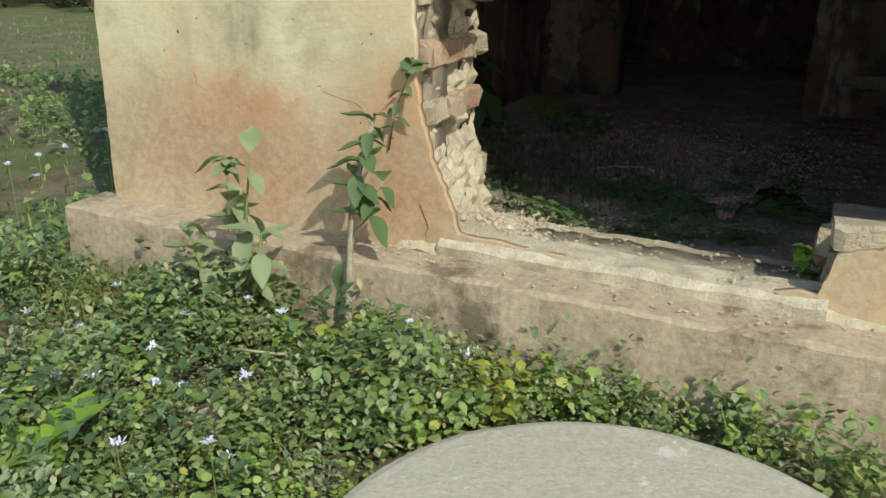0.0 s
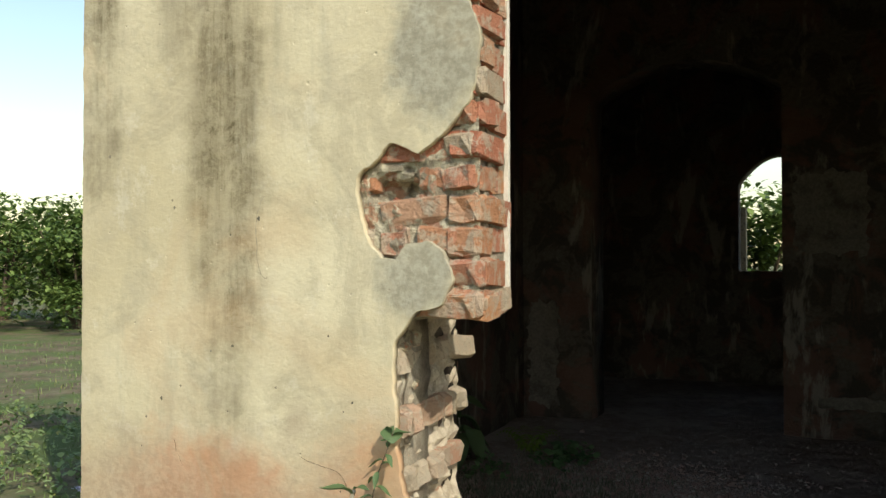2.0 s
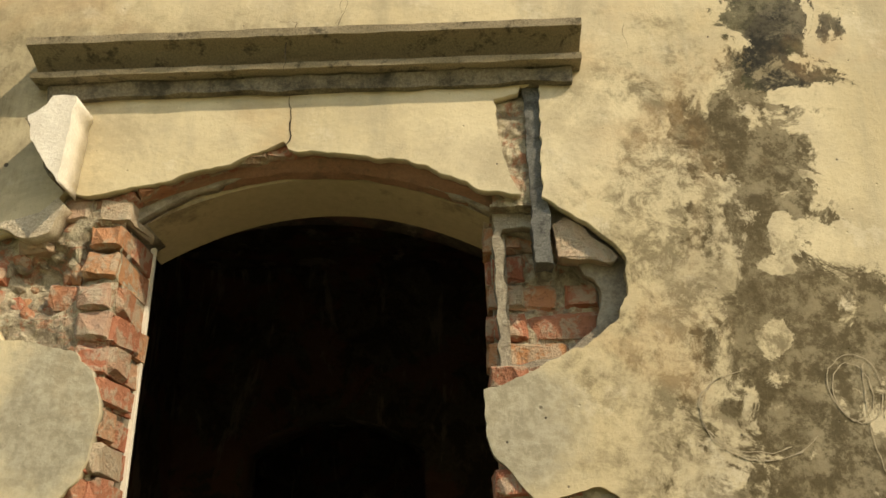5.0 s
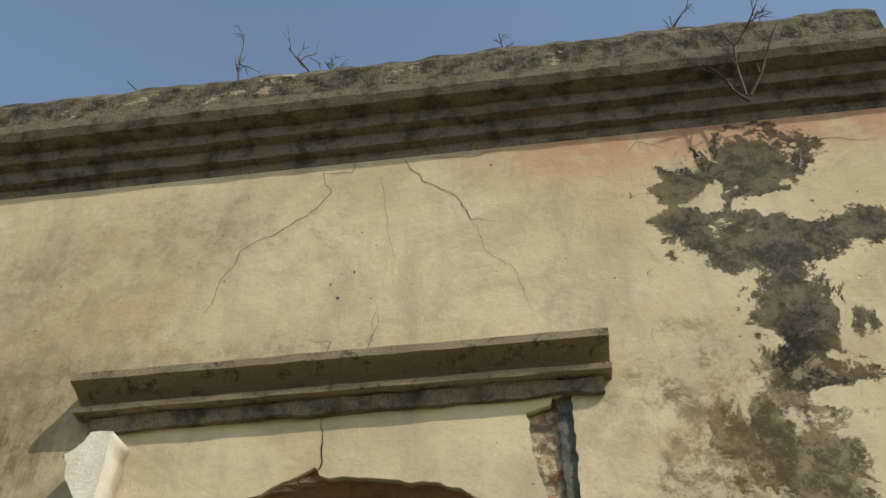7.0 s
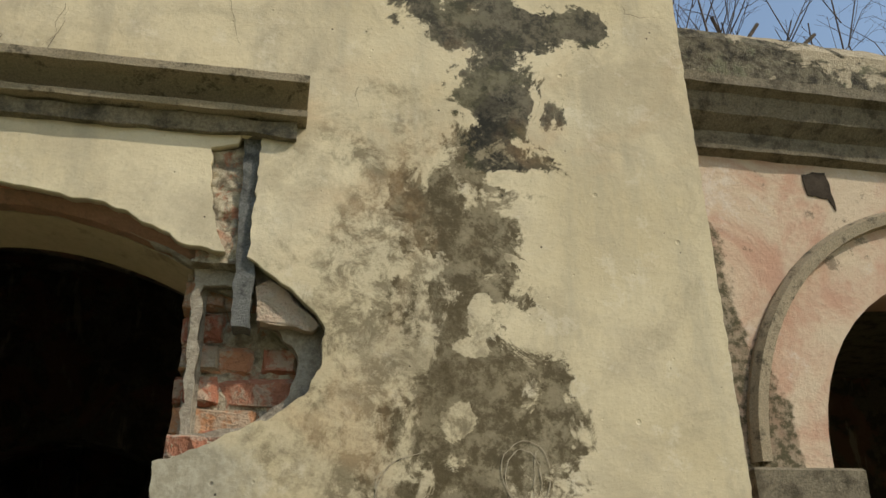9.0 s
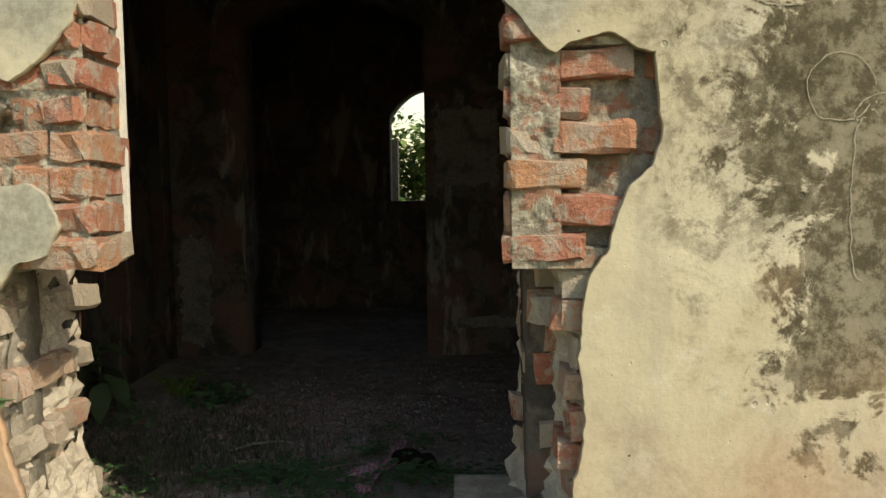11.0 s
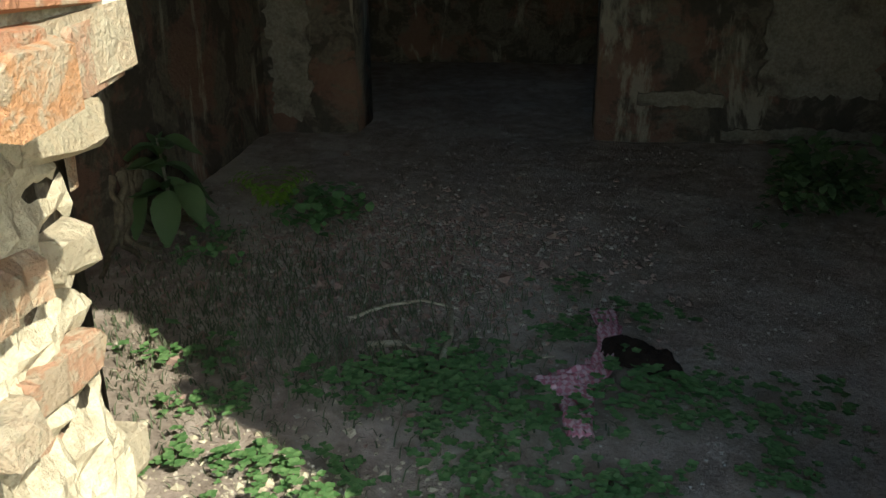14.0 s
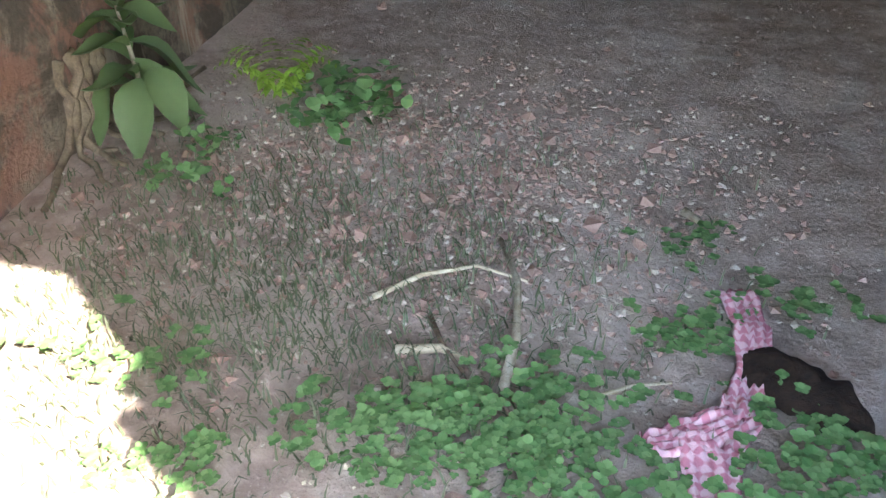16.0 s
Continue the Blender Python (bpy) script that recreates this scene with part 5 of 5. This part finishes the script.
for _ in range(5200):
    x, y = rng.gauss(-0.15, 0.45), rng.gauss(4.25, 0.42)
    if x > -1.0 and y > 3.2:
        soup.blade((x, y, floor_height(x, y) - 0.003), rng.uniform(0, 6.28), rng.uniform(0.4, 1.0), rng.uniform(0.025, 0.06), 0.003)
mesh_thing("thin_grass", soup.mesh("thin_grass", leaf_material("dull grass", (0.07, 0.09, 0.05), (0.16, 0.17, 0.10))), None, "thin dull grass on the earthen floor", "grass", "stuff")

# rubble and dust
def rubble(name, n, where, size, material, label):
    soup = Soup()
    for _ in range(n):
        x, y = where()
        if -1.03 < x < 2.9 and 2.45 < y < 6.75:
            s = size * (0.4 + 1.2 * rng.random() ** 3)
            soup.pebble((x, y, floor_height(x, y) + s * 0.15), s)
    mesh_thing(name, soup.mesh(name, material), None, label, "rubble", "stuff")


rubble("pebbles", 4200, lambda: (rng.uniform(-1.0, 2.8), 2.5 + 4.2 * rng.random()), 0.008, PEBBLE, "pale pebbles and crumbs of mortar")
rubble("mortar_crumbs", 2600, lambda: (rng.gauss(0.05, 0.5), rng.gauss(4.75, 0.42)), 0.013, PEBBLE, "pale crumbs of fallen mortar")
rubble("broken_bricks", 260, lambda: (rng.gauss(0.15, 0.5), rng.gauss(4.75, 0.45)), 0.032, CHIP, "larger pieces of broken brick and mortar")
rubble("brick_chips", 3200, lambda: (rng.gauss(0.2, 0.45), rng.gauss(4.8, 0.40)), 0.015, CHIP, "pinkish chips of broken brick")
rubble("doorway_crumbs", 2200, lambda: (rng.gauss(0.2, 0.32), rng.gauss(3.0, 0.25)), 0.014, DUSTY, "sunlit lime crumbs heaped in the doorway")
soup = Soup()
for _ in range(900):
    x, y = rng.gauss(0.18, 0.25), rng.gauss(2.62, 0.12)
    s = 0.016 * (0.4 + 1.3 * rng.random() ** 3)
    if y > 2.42:
        soup.pebble((x, y, 0.515 - 0.10 * (y - 2.40) / 0.5 + 0.05 * math.exp(-((x - 0.1) ** 2 / 0.05 + (y - 2.6) ** 2 / 0.1)) + 0.004), s)
for _ in range(260):
    x = rng.uniform(0.12, 1.28)
    soup.pebble((x, rng.uniform(2.30, 2.60), 0.528 - rng.random() * 0.02), 0.010 * (0.4 + 1.2 * rng.random() ** 3))
for _ in range(160):
    soup.pebble((rng.uniform(-0.3, 1.6), rng.uniform(2.15, 2.29), 0.468), 0.008 * (0.4 + 1.2 * rng.random() ** 3))
mesh_thing("threshold_crumbs", soup.mesh("threshold_crumbs", DUSTY), None, "lime crumbs lying on the threshold", "rubble", "stuff")


def stick(points, radius, material, label, base=floor_height):
    pts = [(x, y, base(x, y) + dz) for x, y, dz in points]
    v, f = tube(pts, [radius * (1 - 0.5 * i / (len(pts) - 1)) for i in range(len(pts))], 7)
    mesh_thing("stick", mesh_of("stick", v, f, material, True), None, label, "stick", "", "sticks on the floor")


stick([(0.45, 3.93, 0.01), (0.46, 4.1, 0.03), (0.44, 4.3, 0.025), (0.37, 4.5, 0.01)], 0.013, BARK, "crooked grey stick on the earthen floor")
stick([(0.10, 4.20, 0.01), (0.20, 4.30, 0.02), (0.33, 4.36, 0.02), (0.46, 4.33, 0.01)], 0.008, STRAW, "pale bent twig on the earthen floor")
stick([(0.20, 4.02, 0.01), (0.30, 4.04, 0.015), (0.36, 4.02, 0.01)], 0.014, STRAW, "short pale stub of wood on the floor")
stick([(0.25, 4.15, 0.01), (0.30, 4.05, 0.02), (0.36, 3.98, 0.01)], 0.008, TWIG, "short dark twig on the floor")
stick([(0.85, 4.72, 0.012), (0.90, 4.66, 0.012)], 0.014, BARK, "small dark chunk of wood on the floor")
stick([(0.62, 3.94, 0.01), (0.72, 4.0, 0.015), (0.80, 4.02, 0.01)], 0.006, STRAW, "thin straw on the floor")
stick([(-0.16, 1.96, 0.05), (0.0, 2.06, 0.07), (0.10, 2.10, 0.06)], 0.018, STRAW, "split pale cane lying in the weeds", ground_height)
stick([(-0.12, 1.90, 0.05), (0.02, 2.0, 0.06), (0.08, 2.02, 0.05)], 0.012, STRAW, "split pale cane lying in the weeds", ground_height)
stick([(-0.34, 1.72, 0.10), (-0.20, 1.70, 0.12), (-0.06, 1.78, 0.10)], 0.006, STRAW, "dry stalk lying over the weeds", ground_height)
stone = tagged(new("brick_piece", brick_mesh(0.10, 0.08, 0.08, 77, BRICK_RED)), "broken piece of red brick lying in weeds", "brick")
stone.matrix_basis = pose(-0.17, 1.40, 0.20, 20, 10, 35)

# ---- cloth on the floor ----
n = Nodes("checked cotton", 0.9)
bend = n.both(n.noise(14, 3), 0.05)
wave = n.math("SINE", n.both(n.math("ADD", n.axis(0), bend), 260.0))
wave2 = n.math("SINE", n.both(n.math("SUBTRACT", n.axis(1), bend), 230.0))
weave = n.noise(90, 4)
tint = n.mix(n.step(n.math("ADD", wave, wave2), -0.6, 0.7), (0.46, 0.17, 0.22), (0.64, 0.43, 0.46))
CLOTH = n.done(n.mix(n.both(n.noise(9, 4), 0.4), tint, (0.35, 0.14, 0.15)), weave, 0.4, 0.004)


def ribbon(name, path, widths, material, parent):
    verts, faces, m = [], [], 13
    pts = [Vector((x, y, 0)) for x, y in path]
    fine = []
    for a, b, wa, wb in zip(pts, pts[1:], widths, widths[1:]):
        fine += [(a.lerp(b, i / 10), wa + (wb - wa) * i / 10) for i in range(10)]
    for i, (p, w) in enumerate(fine):
        q = fine[min(i + 2, len(fine) - 1)][0] - fine[max(i - 2, 0)][0]
        side = Vector((q.y, -q.x, 0)).normalized()
        for j in range(m):
            o = (j / (m - 1) - 0.5) * w * (1 + 0.16 * noise.noise(Vector((i * 0.21, j * 0.1, 3))))
            x, y = p.x + side.x * o, p.y + side.y * o
            fold = 0.018 * abs(noise.noise(Vector((i * 0.16, j * 0.42, 1)))) + 0.014 * abs(math.sin(j * 1.05 + noise.noise(Vector((i * 0.12, 0, 0))) * 3))
            verts.append((x, y, floor_height(x, y) + 0.012 + fold))
    faces = [(i * m + j, i * m + j + 1, (i + 1) * m + j + 1, (i + 1) * m + j) for i in range(len(fine) - 1) for j in range(m - 1)]
    me = mesh_of(name, verts, faces, material, True)
    ob = mesh_thing(name, me, parent)
    solid = ob.modifiers.new("thick", "SOLIDIFY")
    solid.thickness = 0.003
    return ob


rag = tagged(new("cotton_cloth"), "crumpled pink and white checked cotton cloth on the floor", "cloth")
ribbon("long_fold", [(0.955, 4.36), (0.98, 4.22), (0.965, 4.06), (0.93, 3.93), (0.86, 3.84), (0.865, 3.70), (0.87, 3.55)], [0.09, 0.08, 0.07, 0.09, 0.12, 0.09, 0.07], CLOTH, rag)
ribbon("side_fold", [(0.92, 3.94), (0.84, 3.86), (0.76, 3.83), (0.735, 3.82)], [0.05, 0.10, 0.07, 0.03], CLOTH, rag)
verts, faces = [], []
for i in range(31):
    for j in range(15):
        u, v = i / 30 * 2 - 1, j / 14 * 2 - 1
        w = math.sqrt(max(0.0, 1 - u * u)) * (0.78 + 0.35 * noise.noise(Vector((u * 3.5, 0, 4)))) * (1.0 - 0.25 * max(0, u))
        x0, y0 = u * 0.15, v * 0.115 * w - 0.03 * u * abs(u)
        h = 0.045 * max(0.0, 1 - v * v) * math.sqrt(max(0.0, 1 - u ** 4)) * (0.8 + 0.5 * noise.noise(Vector((u * 3, v * 2, 7))))
        c, s = math.cos(-0.5), math.sin(-0.5)
        x, y = 1.065 + x0 * c - y0 * s, 4.03 + x0 * s + y0 * c
        verts.append((x, y, floor_height(x, y) + 0.014 + h + 0.004 * noise.noise(Vector((u * 14, v * 9, 7)))))
faces = [(i * 15 + j, i * 15 + j + 1, (i + 1) * 15 + j + 1, (i + 1) * 15 + j) for i in range(30) for j in range(14)]
lump = mesh_thing("brown_rag", mesh_of("brown_rag", verts, faces, HIDE, True), None, "dark brown matted rag lying on the checked cloth", "rag")

# ---- bushes, trees and dry twigs ----
def bush(name, n, rx, ry, height, leaf, material, label, seed):
    r = random.Random(seed)
    top = tagged(new(name), label, "bush")
    soup = Soup()
    for k in range(9):
        a = r.uniform(0, 6.28)
        end = (math.cos(a) * rx * 0.6, math.sin(a) * ry * 0.6, height * r.uniform(0.5, 0.9))
        v, f = tube([(end[0] * 0.1, end[1] * 0.1, 0), (end[0] * 0.5, end[1] * 0.5, end[2] * 0.55), end], (0.05, 0.035, 0.012), 6)
        soup.add(v, f)
    mesh_thing("trunk", soup.mesh("trunk", TWIG), top)
    soup = Soup()
    lumps = [(r.gauss(0, 0.5) * rx, r.gauss(0, 0.5) * ry, height * r.uniform(0.15, 0.85), r.uniform(0.25, 0.6)) for _ in range(40)]
    for _ in range(n):
        lx, ly, lz, lr = r.choice(lumps)
        d = Vector((r.gauss(0, 1), r.gauss(0, 1), r.gauss(0, 1))).normalized() * lr * r.random() ** 0.4
        soup.leaf((lx + d.x, ly + d.y, max(0.03, lz + d.z)), r.uniform(0, 6.28), r.uniform(-0.8, 0.6), leaf * r.uniform(0.6, 1.3), 0.9)
    mesh_thing("crown", soup.mesh("crown", material), top)
    return top


first = bush("bush", 5200, 1.6, 1.3, 2.7, 0.15, LEAF_BUSH, "dense green bush at the edge of the grass", 3)
first.location = (-14.5, 14.5, GROUND_Z)
tagged(first, group="bushes along the field")
for k, (x, y, s, t) in enumerate([(-17.5, 13.2, 1.0, 40), (-12.0, 16.0, 1.05, 100), (-20.5, 12.5, 1.1, 200), (-16.0, 17.0, 1.25, 300), (-23.5, 11.0, 1.1, 20), (-9.5, 18.5, 1.1, 150), (-27, 9.5, 1.1, 70), (-19, 16, 1.3, 250), (-6, 20, 1.2, 10), (-23, 15, 1.3, 180), (-2.5, 21, 1.2, 90)]):
    c = copy_thing(first, pose(x, y, GROUND_Z, 0, 0, t))
    c.scale = (s, s, s * (0.9 + 0.05 * (k % 4)))
for k, (x, y, s) in enumerate([(0.3, 15.2, 1.12), (-1.3, 15.4, 0.75), (2.6, 17.5, 1.35), (-3.5, 17.5, 1.3)]):
    c = copy_thing(first, pose(x, y, GROUND_Z, 0, 0, 77 * k))
    c.scale = (s, s, s)


def twigs(name, x, y, z, n, height, spread, seed, label):
    r = random.Random(seed)
    top = tagged(new(name), label, "dry plant", "dry weeds on the roof")
    top.location = (x, y, z)

    def grow(p, d, length, radius, depth, soup):
        mid = p + d * length * 0.5 + Vector((r.gauss(0, 1), r.gauss(0, 1), r.gauss(0, 1))) * length * 0.05
        end = mid + (d + Vector((r.gauss(0, 0.15), r.gauss(0, 0.15), r.gauss(0, 0.1)))).normalized() * length * 0.5
        v, f = tube([p, mid, end], (radius, radius * 0.8, radius * 0.55), 4)
        soup.add(v, f)
        if depth:
            for _ in range(r.choice((2, 3))):
                q = p.lerp(end, r.uniform(0.35, 1.0))
                grow(q, (d + Vector((r.gauss(0, 0.55), r.gauss(0, 0.55), r.gauss(0, 0.35)))).normalized(), length * r.uniform(0.4, 0.65), radius * 0.55, depth - 1, soup)

    for k in range(n):
        soup = Soup()
        grow(Vector((r.gauss(0, spread * 0.4), r.gauss(0, spread * 0.3), 0)), Vector((r.gauss(0, 0.45), r.gauss(0, 0.3), 1)).normalized(), height * r.uniform(0.5, 1), 0.007, 3, soup)
        mesh_thing("branch", soup.mesh("branch", TWIG), top)
    return top


for k, x in enumerate((3.7, 4.1, 4.5, 5.0, 5.5, 6.1, 6.8)):
    twigs("dry_weed", x, 3.25 + 0.1 * (k % 3), 4.1, 6, 1.15, 0.5, 60 + k, "bare dry twigs growing on the lower roof")
for k, (x, h) in enumerate(((-0.2, 0.16), (0.25, 0.28), (0.7, 0.28), (1.55, 0.26), (2.28, 0.34), (2.62, 0.25), (2.75, 0.22))):
    twigs("dry_weed", x, 2.3, 5.135, 2, h, 0.08, 90 + k, "thin dry weed growing on the parapet")
for k, (x, lean, length) in enumerate(((3.50, 0.1, 0.75), (3.62, 0.75, 0.95), (3.72, 1.1, 1.1), (4.15, -0.3, 0.8), (3.9, 1.4, 0.9))):
    stump = tagged(new("dead_stem"), "dark bare dead stem slanting on the lower roof", "dry plant", "dead stems on the roof")
    stump.location = (x, 3.1, 4.1)
    d = Vector((lean, 0, 1)).normalized() * length
    v, f = tube([(0, 0, 0), (d.x * 0.5 + 0.02, 0.01, d.z * 0.5), (d.x, 0, d.z)], (0.016, 0.013, 0.010), 6)
    mesh_thing("stem", mesh_of("stem", v, f, TWIG), stump)
twigs("hanging_root", 2.52, 2.14, 4.60, 3, 0.30, 0.06, 120, "thin dead roots hanging from the cornice")
